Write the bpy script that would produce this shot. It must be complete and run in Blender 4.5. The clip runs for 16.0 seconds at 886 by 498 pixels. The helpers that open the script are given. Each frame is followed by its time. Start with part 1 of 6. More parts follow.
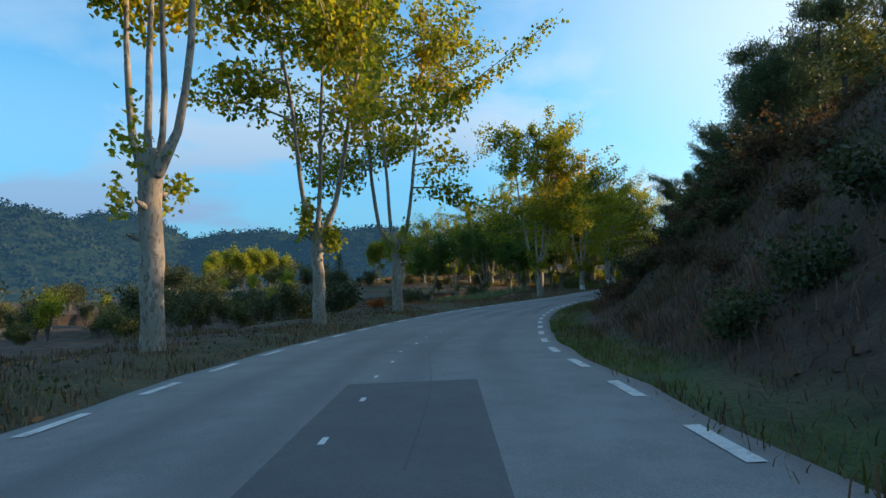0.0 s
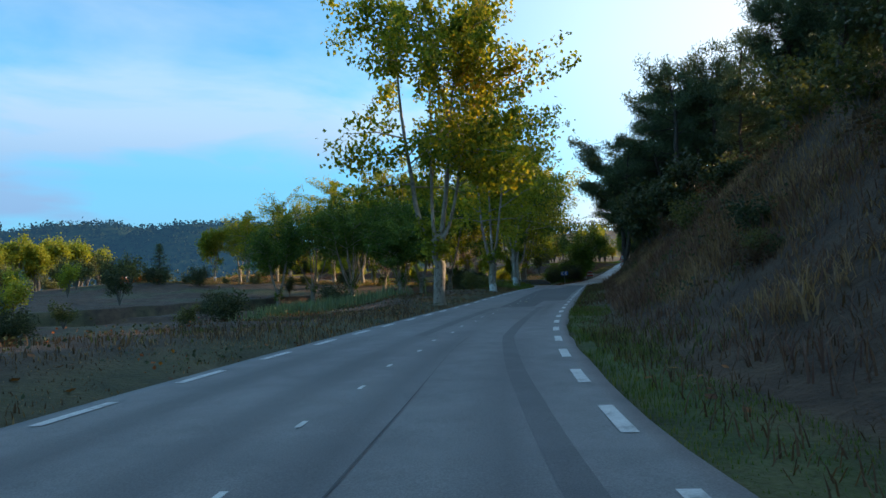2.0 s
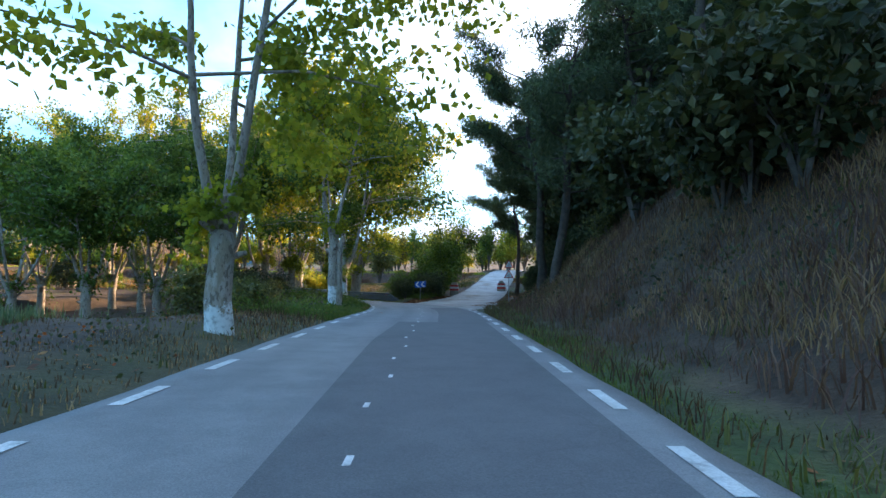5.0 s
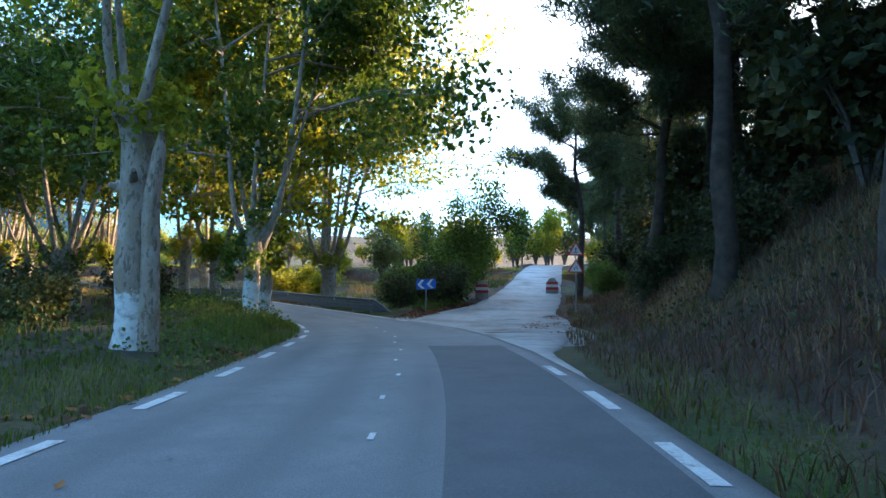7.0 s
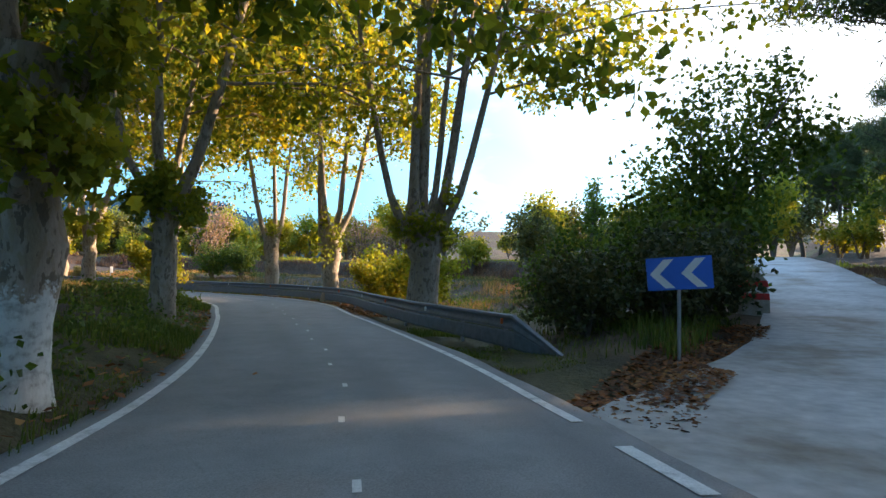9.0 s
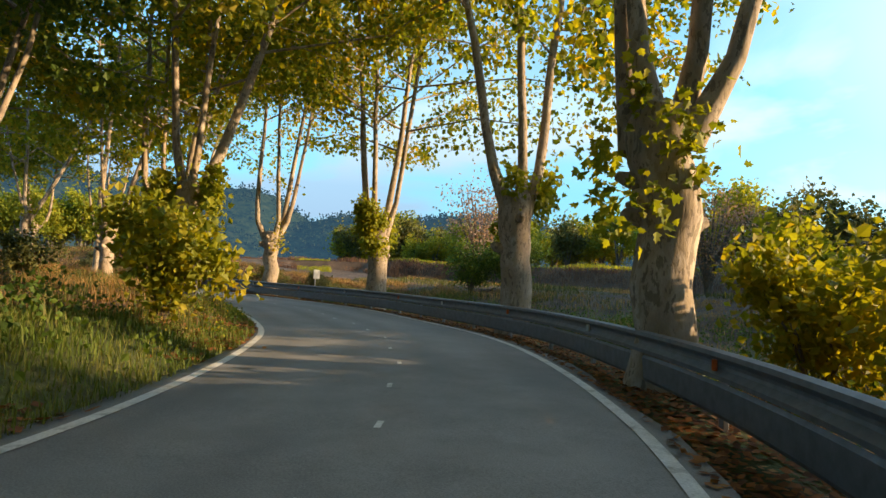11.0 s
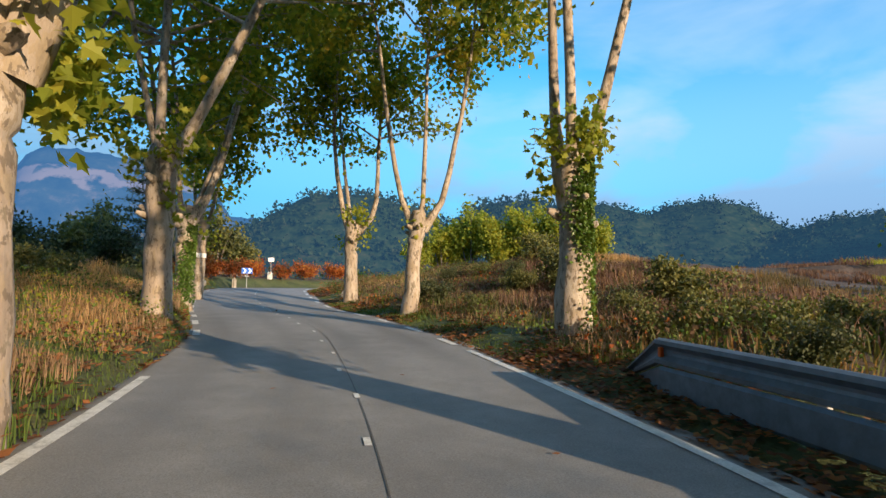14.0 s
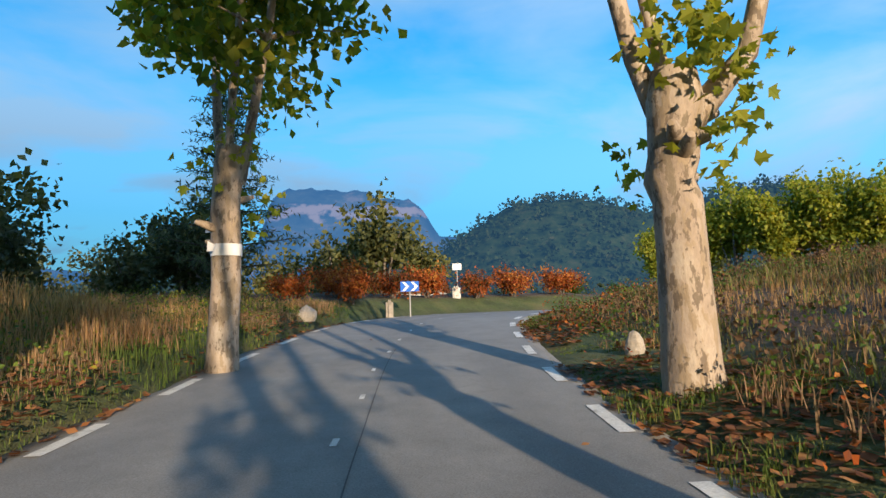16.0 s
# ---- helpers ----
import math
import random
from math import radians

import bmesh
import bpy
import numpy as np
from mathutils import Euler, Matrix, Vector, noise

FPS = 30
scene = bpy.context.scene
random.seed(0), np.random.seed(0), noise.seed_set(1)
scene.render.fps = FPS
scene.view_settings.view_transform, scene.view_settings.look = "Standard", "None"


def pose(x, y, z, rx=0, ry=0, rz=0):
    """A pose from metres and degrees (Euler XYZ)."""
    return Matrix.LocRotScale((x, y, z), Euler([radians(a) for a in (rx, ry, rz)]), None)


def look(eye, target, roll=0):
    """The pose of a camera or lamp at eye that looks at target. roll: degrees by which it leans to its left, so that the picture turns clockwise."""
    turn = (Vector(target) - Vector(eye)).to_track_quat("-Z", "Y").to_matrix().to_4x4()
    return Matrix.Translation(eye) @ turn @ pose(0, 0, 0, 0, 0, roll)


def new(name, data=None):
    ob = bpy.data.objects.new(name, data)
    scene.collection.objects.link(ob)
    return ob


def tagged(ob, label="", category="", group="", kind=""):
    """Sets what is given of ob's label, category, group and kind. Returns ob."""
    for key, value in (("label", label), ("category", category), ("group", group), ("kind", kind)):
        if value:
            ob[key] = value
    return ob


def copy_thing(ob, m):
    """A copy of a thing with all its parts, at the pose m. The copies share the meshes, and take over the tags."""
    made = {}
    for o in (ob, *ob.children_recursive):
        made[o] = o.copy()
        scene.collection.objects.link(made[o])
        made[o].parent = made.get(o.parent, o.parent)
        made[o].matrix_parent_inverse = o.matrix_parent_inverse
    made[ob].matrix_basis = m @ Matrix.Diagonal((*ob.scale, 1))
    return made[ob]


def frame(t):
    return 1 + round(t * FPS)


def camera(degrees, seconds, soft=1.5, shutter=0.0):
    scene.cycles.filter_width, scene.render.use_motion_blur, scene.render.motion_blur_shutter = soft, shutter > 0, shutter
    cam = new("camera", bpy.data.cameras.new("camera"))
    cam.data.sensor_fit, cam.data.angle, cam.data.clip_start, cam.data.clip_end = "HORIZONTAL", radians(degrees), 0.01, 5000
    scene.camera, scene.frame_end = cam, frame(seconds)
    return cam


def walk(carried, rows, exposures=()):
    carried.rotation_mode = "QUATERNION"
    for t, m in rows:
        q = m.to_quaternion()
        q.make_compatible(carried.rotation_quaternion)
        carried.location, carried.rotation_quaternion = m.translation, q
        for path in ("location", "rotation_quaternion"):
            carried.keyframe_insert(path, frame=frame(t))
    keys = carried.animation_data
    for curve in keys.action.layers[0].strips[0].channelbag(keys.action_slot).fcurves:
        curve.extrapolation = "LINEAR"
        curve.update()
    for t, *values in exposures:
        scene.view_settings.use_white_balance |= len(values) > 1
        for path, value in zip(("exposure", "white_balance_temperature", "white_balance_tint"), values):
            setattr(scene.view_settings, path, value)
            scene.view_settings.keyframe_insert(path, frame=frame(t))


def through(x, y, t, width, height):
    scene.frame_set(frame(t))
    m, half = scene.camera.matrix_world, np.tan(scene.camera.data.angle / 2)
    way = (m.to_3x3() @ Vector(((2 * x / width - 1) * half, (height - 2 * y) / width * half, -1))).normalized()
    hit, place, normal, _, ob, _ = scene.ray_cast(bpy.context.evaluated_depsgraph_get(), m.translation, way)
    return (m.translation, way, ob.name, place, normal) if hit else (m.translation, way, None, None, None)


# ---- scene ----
cam = camera(74.9, 16.0)
PATH = [
    (0.0, (25.572, -5.971, 1.300), (23.297, 3.753, 1.831), -2.46),
    (0.5, (24.412, 0.364, 1.208), (22.309, 10.131, 1.655), -3.17),
    (1.0, (23.331, 6.648, 1.077), (21.818, 16.523, 1.525), -3.21),
    (1.5, (22.797, 12.928, 0.965), (22.007, 22.888, 1.394), -2.88),
    (2.0, (22.651, 19.065, 0.863), (22.505, 29.054, 1.311), -2.43),
    (2.5, (22.802, 25.033, 0.803), (23.186, 35.013, 1.310), -2.33),
    (3.0, (23.211, 30.691, 0.742), (24.098, 40.640, 1.221), -1.60),
    (3.5, (23.849, 36.061, 0.673), (25.205, 45.955, 1.183), -0.31),
    (4.0, (24.720, 41.190, 0.618), (26.604, 50.997, 1.131), 0.68),
    (4.5, (25.925, 46.255, 0.574), (28.288, 55.956, 1.139), 0.78),
    (5.0, (27.249, 51.264, 0.570), (29.806, 60.914, 1.144), 0.71),
    (5.5, (28.646, 56.282, 0.585), (31.200, 65.934, 1.152), 0.54),
    (6.0, (30.068, 61.385, 0.596), (32.515, 71.065, 1.165), 0.39),
    (6.5, (31.472, 66.641, 0.581), (33.791, 76.349, 1.187), 0.33),
    (7.0, (32.692, 71.931, 0.544), (34.900, 81.669, 1.089), 0.48),
    (7.5, (33.804, 77.081, 0.473), (35.840, 86.857, 1.013), 1.05),
    (8.0, (34.853, 81.970, 0.377), (36.437, 91.829, 0.910), 0.64),
    (8.5, (35.301, 86.847, 0.289), (36.030, 96.809, 0.765), 0.78),
    (9.0, (34.952, 91.755, 0.208), (34.641, 101.737, 0.718), 0.96),
    (9.5, (34.189, 96.645, 0.137), (32.567, 106.497, 0.685), 1.95),
    (10.0, (33.215, 101.740, 0.110), (30.265, 111.283, 0.599), 3.35),
    (10.5, (31.884, 107.112, 0.142), (27.722, 116.189, 0.670), 3.27),
    (11.0, (30.011, 112.439, 0.206), (24.729, 120.908, 0.817), 2.37),
    (11.5, (27.385, 117.357, 0.269), (21.051, 125.065, 0.951), 1.41),
    (12.0, (23.822, 121.546, 0.302), (16.494, 128.316, 0.992), 1.04),
    (12.5, (19.565, 124.830, 0.332), (11.446, 130.617, 1.097), 0.82),
    (13.0, (15.167, 127.351, 0.393), (6.368, 132.046, 1.118), 1.20),
    (13.5, (10.376, 129.292, 0.462), (1.089, 132.928, 1.185), 0.39),
    (14.0, (5.355, 130.663, 0.548), (-4.301, 133.140, 1.335), 0.57),
    (14.5, (0.251, 131.432, 0.653), (-9.636, 132.658, 1.512), 0.22),
    (15.0, (-4.533, 131.706, 0.768), (-14.488, 131.787, 1.703), -0.06),
    (15.5, (-8.890, 131.508, 0.918), (-18.815, 130.852, 1.949), -1.21),
    (16.0, (-12.911, 131.046, 1.115), (-22.809, 130.046, 2.138), -1.79),
]
EXPOSURES = ((0.0, 0.38, 6500, 10), (2.0, 0.55, 6350, 10), (3.5, 1.2, 6400, 18), (4.2, 1.55, 6400, 18), (6.5, 1.98, 6050, 18), (7.6, 1.95, 6150, 18), (8.5, 1.68, 6400, 18), (9.3, 1.45, 6750, 16),
             (10.5, 1.0, 7300, 10), (12.0, 0.86, 8000, 10), (12.7, 0.70, 7500, 10), (13.4, 0.58, 6450, 10), (14.5, 0.5, 6250, 10), (16.0, 0.42, 6100, 10))
walk(cam, [(t, look(eye, target, roll)) for t, eye, target, roll in PATH], EXPOSURES)

# ---- world and sun ----
SUN_AZ = -62.0     # degrees, counted to the left from +y
SUN_EL = 14.0
world = bpy.data.worlds.new("world")
scene.world = world
world.use_nodes = True
wn, wl = world.node_tree.nodes, world.node_tree.links
wn.clear()
w_out = wn.new("ShaderNodeOutputWorld")
w_bg = wn.new("ShaderNodeBackground")
w_sky = wn.new("ShaderNodeTexSky")
w_sky.sky_type, w_sky.sun_disc = "NISHITA", False
w_sky.sun_elevation, w_sky.sun_rotation = radians(SUN_EL), radians(-SUN_AZ)
w_sky.air_density, w_sky.dust_density, w_sky.ozone_density = 1.0, 0.6, 2.5
w_bg.inputs["Strength"].default_value = 0.15
w_co = wn.new("ShaderNodeTexCoord")
w_map = wn.new("ShaderNodeMapping")
w_map.inputs["Scale"].default_value = (1.0, 1.0, 3.2)
w_map.inputs["Location"].default_value = (0.35, 0.2, 0.0)
w_noise = wn.new("ShaderNodeTexNoise")
w_noise.inputs["Scale"].default_value = 2.1
w_noise.inputs["Detail"].default_value = 9.0
w_noise.inputs["Roughness"].default_value = 0.52
w_noise.inputs["Distortion"].default_value = 0.35
w_ramp = wn.new("ShaderNodeValToRGB")
w_ramp.color_ramp.elements[0].position, w_ramp.color_ramp.elements[1].position = 0.36, 0.60
w_sep = wn.new("ShaderNodeSeparateXYZ")
w_band = wn.new("ShaderNodeValToRGB")
w_band.color_ramp.elements[0].position, w_band.color_ramp.elements[0].color = 0.0, (1.0, 1.0, 1.0, 1)
w_band.color_ramp.elements[1].position, w_band.color_ramp.elements[1].color = 0.55, (0.35, 0.35, 0.35, 1)
for pos, v in ((0.10, 1.0), (0.24, 0.85), (0.36, 0.4)):
    e = w_band.color_ramp.elements.new(pos)
    e.color = (v, v, v, 1)
w_mul = wn.new("ShaderNodeMath")
w_mul.operation = "MULTIPLY"
w_mix = wn.new("ShaderNodeMixRGB")
# grey-blue cloud bases low down, whiter tops, white towards the sun
w_tone = wn.new("ShaderNodeValToRGB")
w_tone.color_ramp.elements[0].position, w_tone.color_ramp.elements[0].color = 0.0, (0.23, 0.43, 0.70, 1)
w_tone.color_ramp.elements[1].position, w_tone.color_ramp.elements[1].color = 0.34, (0.85, 0.95, 1.0, 1)
e = w_tone.color_ramp.elements.new(0.16)
e.color = (0.33, 0.53, 0.78, 1)
w_lit = wn.new("ShaderNodeMixRGB")
w_lit.inputs["Color2"].default_value = (1.3, 1.3, 1.28, 1)
w_gain = wn.new("ShaderNodeMixRGB")
w_gain.blend_type = "MULTIPLY"
w_gain.inputs["Fac"].default_value = 1.0
w_gain.inputs["Color2"].default_value = (4.6, 4.7, 4.9, 1)
# thin cloud thickens towards the sun's side of the sky
w_dot = wn.new("ShaderNodeVectorMath")
w_dot.operation = "DOT_PRODUCT"
w_dot.inputs[1].default_value = (0.74, 0.62, 0.25)
w_near = wn.new("ShaderNodeMapRange")
w_near.inputs["From Min"].default_value, w_near.inputs["From Max"].default_value = 0.50, 1.0
w_near.inputs["To Min"].default_value, w_near.inputs["To Max"].default_value = 0.0, 0.95
w_haze = wn.new("ShaderNodeMapRange")
w_haze.inputs["From Min"].default_value, w_haze.inputs["From Max"].default_value = 0.0, 0.40
w_haze.inputs["To Min"].default_value, w_haze.inputs["To Max"].default_value = 0.92, 0.0
w_low = wn.new("ShaderNodeMath")
w_low.operation = "MAXIMUM"
w_max = wn.new("ShaderNodeMath")
w_max.operation = "MAXIMUM"
w_deep = wn.new("ShaderNodeMixRGB")
w_deep.blend_type = "MULTIPLY"
w_deep.inputs["Fac"].default_value = 1.0
w_deep.inputs["Color2"].default_value = (0.26, 1.32, 1.62, 1)
wl.new(w_co.outputs["Generated"], w_map.inputs["Vector"])
wl.new(w_map.outputs["Vector"], w_noise.inputs["Vector"])
wl.new(w_noise.outputs["Fac"], w_ramp.inputs["Fac"])
wl.new(w_sep.outputs["Z"], w_tone.inputs["Fac"])
wl.new(w_tone.outputs["Color"], w_lit.inputs["Color1"])
wl.new(w_near.outputs["Result"], w_lit.inputs["Fac"])
wl.new(w_lit.outputs["Color"], w_gain.inputs["Color1"])
wl.new(w_gain.outputs["Color"], w_mix.inputs["Color2"])
wl.new(w_co.outputs["Generated"], w_sep.inputs["Vector"])
wl.new(w_sep.outputs["Z"], w_band.inputs["Fac"])
wl.new(w_ramp.outputs["Color"], w_mul.inputs[0])
wl.new(w_band.outputs["Color"], w_mul.inputs[1])
wl.new(w_co.outputs["Generated"], w_dot.inputs[0])
wl.new(w_dot.outputs["Value"], w_near.inputs["Value"])
wl.new(w_sep.outputs["Z"], w_haze.inputs["Value"])
wl.new(w_mul.outputs["Value"], w_low.inputs[0])
wl.new(w_haze.outputs["Result"], w_low.inputs[1])
wl.new(w_low.outputs["Value"], w_max.inputs[0])
wl.new(w_near.outputs["Result"], w_max.inputs[1])
wl.new(w_sky.outputs["Color"], w_deep.inputs["Color1"])
wl.new(w_deep.outputs["Color"], w_mix.inputs["Color1"])
wl.new(w_max.outputs["Value"], w_mix.inputs["Fac"])
w_anti = wn.new("ShaderNodeMapRange")
w_anti.inputs["From Min"].default_value, w_anti.inputs["From Max"].default_value = -0.95, -0.35
w_anti.inputs["To Min"].default_value, w_anti.inputs["To Max"].default_value = 0.62, 1.0
w_fade = wn.new("ShaderNodeVectorMath")
w_fade.operation = "SCALE"
wl.new(w_dot.outputs["Value"], w_anti.inputs["Value"])
wl.new(w_mix.outputs["Color"], w_fade.inputs[0])
wl.new(w_anti.outputs["Result"], w_fade.inputs["Scale"])
wl.new(w_fade.outputs["Vector"], w_bg.inputs["Color"])
wl.new(w_bg.outputs["Background"], w_out.inputs["Surface"])

sun_data = bpy.data.lights.new("sun", "SUN")
sun_data.energy, sun_data.angle, sun_data.color = 5.6, radians(0.6), (1.0, 0.74, 0.46)
sun = new("sun", sun_data)
sa, se = radians(SUN_AZ), radians(SUN_EL)
SUN_WAY = Vector((-math.sin(sa) * math.cos(se), math.cos(sa) * math.cos(se), math.sin(se)))
sun.matrix_world = look(Vector((0, 0, 60)) + SUN_WAY * 50, (0, 0, 60))

# ---- materials ----
def material(name, rough=0.8, metal=0.0):
    m = bpy.data.materials.new(name)
    m.use_nodes = True
    b = m.node_tree.nodes["Principled BSDF"]
    b.inputs["Roughness"].default_value = rough
    b.inputs["Metallic"].default_value = metal
    return m, m.node_tree.nodes, m.node_tree.links, b


def coords(n, l, scale=(1, 1, 1), world_space=True):
    mp = n.new("ShaderNodeMapping")
    mp.inputs["Scale"].default_value = scale
    if world_space:
        l.new(n.new("ShaderNodeNewGeometry").outputs["Position"], mp.inputs["Vector"])
    else:
        l.new(n.new("ShaderNodeTexCoord").outputs["Object"], mp.inputs["Vector"])
    return mp.outputs["Vector"]


def noise_tex(n, l, vec, scale, detail=5.0, rough=0.6):
    t = n.new("ShaderNodeTexNoise")
    t.inputs["Scale"].default_value, t.inputs["Detail"].default_value, t.inputs["Roughness"].default_value = scale, detail, rough
    l.new(vec, t.inputs["Vector"])
    return t.outputs["Fac"]


def ramp(n, l, fac, *stops):
    r = n.new("ShaderNodeValToRGB")
    els = r.color_ramp.elements
    while len(els) < len(stops):
        els.new(0.5)
    for e, (p, c) in zip(els, stops):
        e.position, e.color = p, (*c, 1)
    l.new(fac, r.inputs["Fac"])
    return r.outputs["Color"]


def mixed(n, l, fac, a, b, mode="MIX"):
    x = n.new("ShaderNodeMixRGB")
    x.blend_type = mode
    for sock, v in (("Fac", fac), ("Color1", a), ("Color2", b)):
        if isinstance(v, (int, float)):
            x.inputs[sock].default_value = v
        elif isinstance(v, tuple):
            x.inputs[sock].default_value = (*v, 1)
        else:
            l.new(v, x.inputs[sock])
    return x.outputs["Color"]


def bumped(n, l, b, height, strength=0.5, dist=0.02):
    k = n.new("ShaderNodeBump")
    k.inputs["Strength"].default_value, k.inputs["Distance"].default_value = strength, dist
    l.new(height, k.inputs["Height"])
    l.new(k.outputs["Normal"], b.inputs["Normal"])


def asphalt(name, dark, light, worn=0.0):
    m, n, l, b = material(name, 0.82)
    v = coords(n, l)
    fine = noise_tex(n, l, v, 70, 3)
    mid = noise_tex(n, l, v, 1.7, 7, 0.65)
    big = noise_tex(n, l, v, 0.22, 5)
    c = ramp(n, l, mid, (0.34, dark), (0.66, light))
    c = mixed(n, l, 0.45, c, ramp(n, l, big, (0.35, dark), (0.65, light)))
    c = mixed(n, l, 0.6, c, ramp(n, l, fine, (0.3, (0.35, 0.35, 0.35)), (0.75, (1.05, 1.05, 1.05))), "MULTIPLY")
    # fine cracks here and there
    cell = n.new("ShaderNodeTexVoronoi")
    cell.feature = "DISTANCE_TO_EDGE"
    cell.inputs["Scale"].default_value = 1.1
    warp = n.new("ShaderNodeMixRGB")
    warp.inputs["Fac"].default_value = 0.12
    l.new(v, warp.inputs["Color1"])
    wn2 = n.new("ShaderNodeTexNoise")
    wn2.inputs["Scale"].default_value = 2.0
    l.new(v, wn2.inputs["Vector"])
    l.new(wn2.outputs["Color"], warp.inputs["Color2"])
    l.new(warp.outputs["Color"], cell.inputs["Vector"])
    line = ramp(n, l, cell.outputs["Distance"], (0.0, (0.5, 0.5, 0.5)), (0.014, (1, 1, 1)))
    where = ramp(n, l, big, (0.60, (0, 0, 0)), (0.68, (0.5, 0.5, 0.5)))
    c = mixed(n, l, mixed(n, l, 1.0, where, (0.7, 0.7, 0.7), "MULTIPLY"), c, mixed(n, l, 1.0, c, line, "MULTIPLY"))
    if worn:
        wear = n.new("ShaderNodeVertexColor")
        wear.layer_name = "wear"
        k = mixed(n, l, 1.0, wear.outputs["Color"], ramp(n, l, mid, (0.3, (0.35, 0.35, 0.35)), (0.6, (1, 1, 1))), "MULTIPLY")
        c = mixed(n, l, k, c, mixed(n, l, 1.0, c, (worn, worn, worn * 1.02), "MULTIPLY"))
    l.new(c, b.inputs["Base Color"])
    bumped(n, l, b, fine, 0.4, 0.006)
    return m


def two_tone(name, stops, scale, rough=0.9, bump=0.4, dist=0.03, world_space=True):
    m, n, l, b = material(name, rough)
    v = coords(n, l, world_space=world_space)
    a = noise_tex(n, l, v, scale, 7)
    c = ramp(n, l, a, *stops)
    f = noise_tex(n, l, v, scale * 9, 4)
    c = mixed(n, l, 0.5, c, ramp(n, l, f, (0.3, (0.45, 0.45, 0.45)), (0.7, (1.1, 1.1, 1.1))), "MULTIPLY")
    l.new(c, b.inputs["Base Color"])
    if bump:
        bumped(n, l, b, f, bump, dist)
    return m


def leafy(name, stops, through=0.35, rough=0.55, patch=0.35):
    """Leaves: hue varies from leaf to leaf and in larger patches; light shines through."""
    m = bpy.data.materials.new(name)
    m.use_nodes = True
    n, l = m.node_tree.nodes, m.node_tree.links
    n.clear()
    out = n.new("ShaderNodeOutputMaterial")
    geo = n.new("ShaderNodeNewGeometry")
    v = coords(n, l)
    big = noise_tex(n, l, v, patch, 3)
    fac = n.new("ShaderNodeMath")
    fac.operation = "MULTIPLY_ADD"
    l.new(geo.outputs["Random Per Island"], fac.inputs[0])
    fac.inputs[1].default_value = 0.55
    sub = n.new("ShaderNodeMath")
    sub.operation = "MULTIPLY_ADD"
    l.new(big, sub.inputs[0])
    sub.inputs[1].default_value, sub.inputs[2].default_value = 1.1, -0.33
    l.new(sub.outputs["Value"], fac.inputs[2])
    c = ramp(n, l, fac.outputs["Value"], *stops)
    d = n.new("ShaderNodeBsdfPrincipled")
    d.inputs["Roughness"].default_value = rough
    d.inputs["Specular IOR Level"].default_value = 0.25
    t = n.new("ShaderNodeBsdfTranslucent")
    l.new(c, d.inputs["Base Color"])
    bright = mixed(n, l, 1.0, c, (1.9, 1.7, 0.75), "MULTIPLY")
    l.new(bright, t.inputs["Color"])
    mx = n.new("ShaderNodeMixShader")
    mx.inputs["Fac"].default_value = through
    l.new(d.outputs["BSDF"], mx.inputs[1])
    l.new(t.outputs["BSDF"], mx.inputs[2])
    l.new(mx.outputs["Shader"], out.inputs["Surface"])
    return m


def plane_bark(name):
    """Pale cream bark that peels in sharp-edged grey and brown flakes, longer than wide."""
    m, n, l, b = material(name, 0.85)
    v = coords(n, l, (1, 1, 0.42))
    w = coords(n, l, (1.3, 1.3, 0.6))
    broad = noise_tex(n, l, v, 2.2, 4)
    fine = noise_tex(n, l, v, 22.0, 5, 0.7)
    flake = noise_tex(n, l, v, 5.5, 6, 0.62)
    chip = noise_tex(n, l, w, 8.0, 5, 0.6)
    c = ramp(n, l, broad, (0.35, (0.29, 0.232, 0.187)), (0.52, (0.385, 0.315, 0.257)), (0.68, (0.485, 0.42, 0.355)))
    c = mixed(n, l, ramp(n, l, flake, (0.525, (0, 0, 0)), (0.545, (1, 1, 1))), c, (0.31, 0.245, 0.175))
    c = mixed(n, l, ramp(n, l, chip, (0.565, (0, 0, 0)), (0.585, (0.85, 0.85, 0.85))), c, (0.155, 0.12, 0.09))
    c = mixed(n, l, ramp(n, l, flake, (0.385, (0.8, 0.8, 0.8)), (0.405, (0, 0, 0))), c, (0.20, 0.165, 0.12))
    c = mixed(n, l, 0.6, c, ramp(n, l, fine, (0.3, (0.62, 0.60, 0.56)), (0.62, (1.05, 1.04, 1.0))), "MULTIPLY")
    l.new(c, b.inputs["Base Color"])
    bumped(n, l, b, flake, 0.7, 0.035)
    return m


def plain(name, colour, rough=0.5, metal=0.0, dirt=0.25):
    m, n, l, b = material(name, rough, metal)
    v = coords(n, l)
    a = noise_tex(n, l, v, 7.0, 6)
    c = mixed(n, l, dirt, colour, ramp(n, l, a, (0.35, tuple(k * 0.45 for k in colour)), (0.65, colour)))
    l.new(c, b.inputs["Base Color"])
    return m


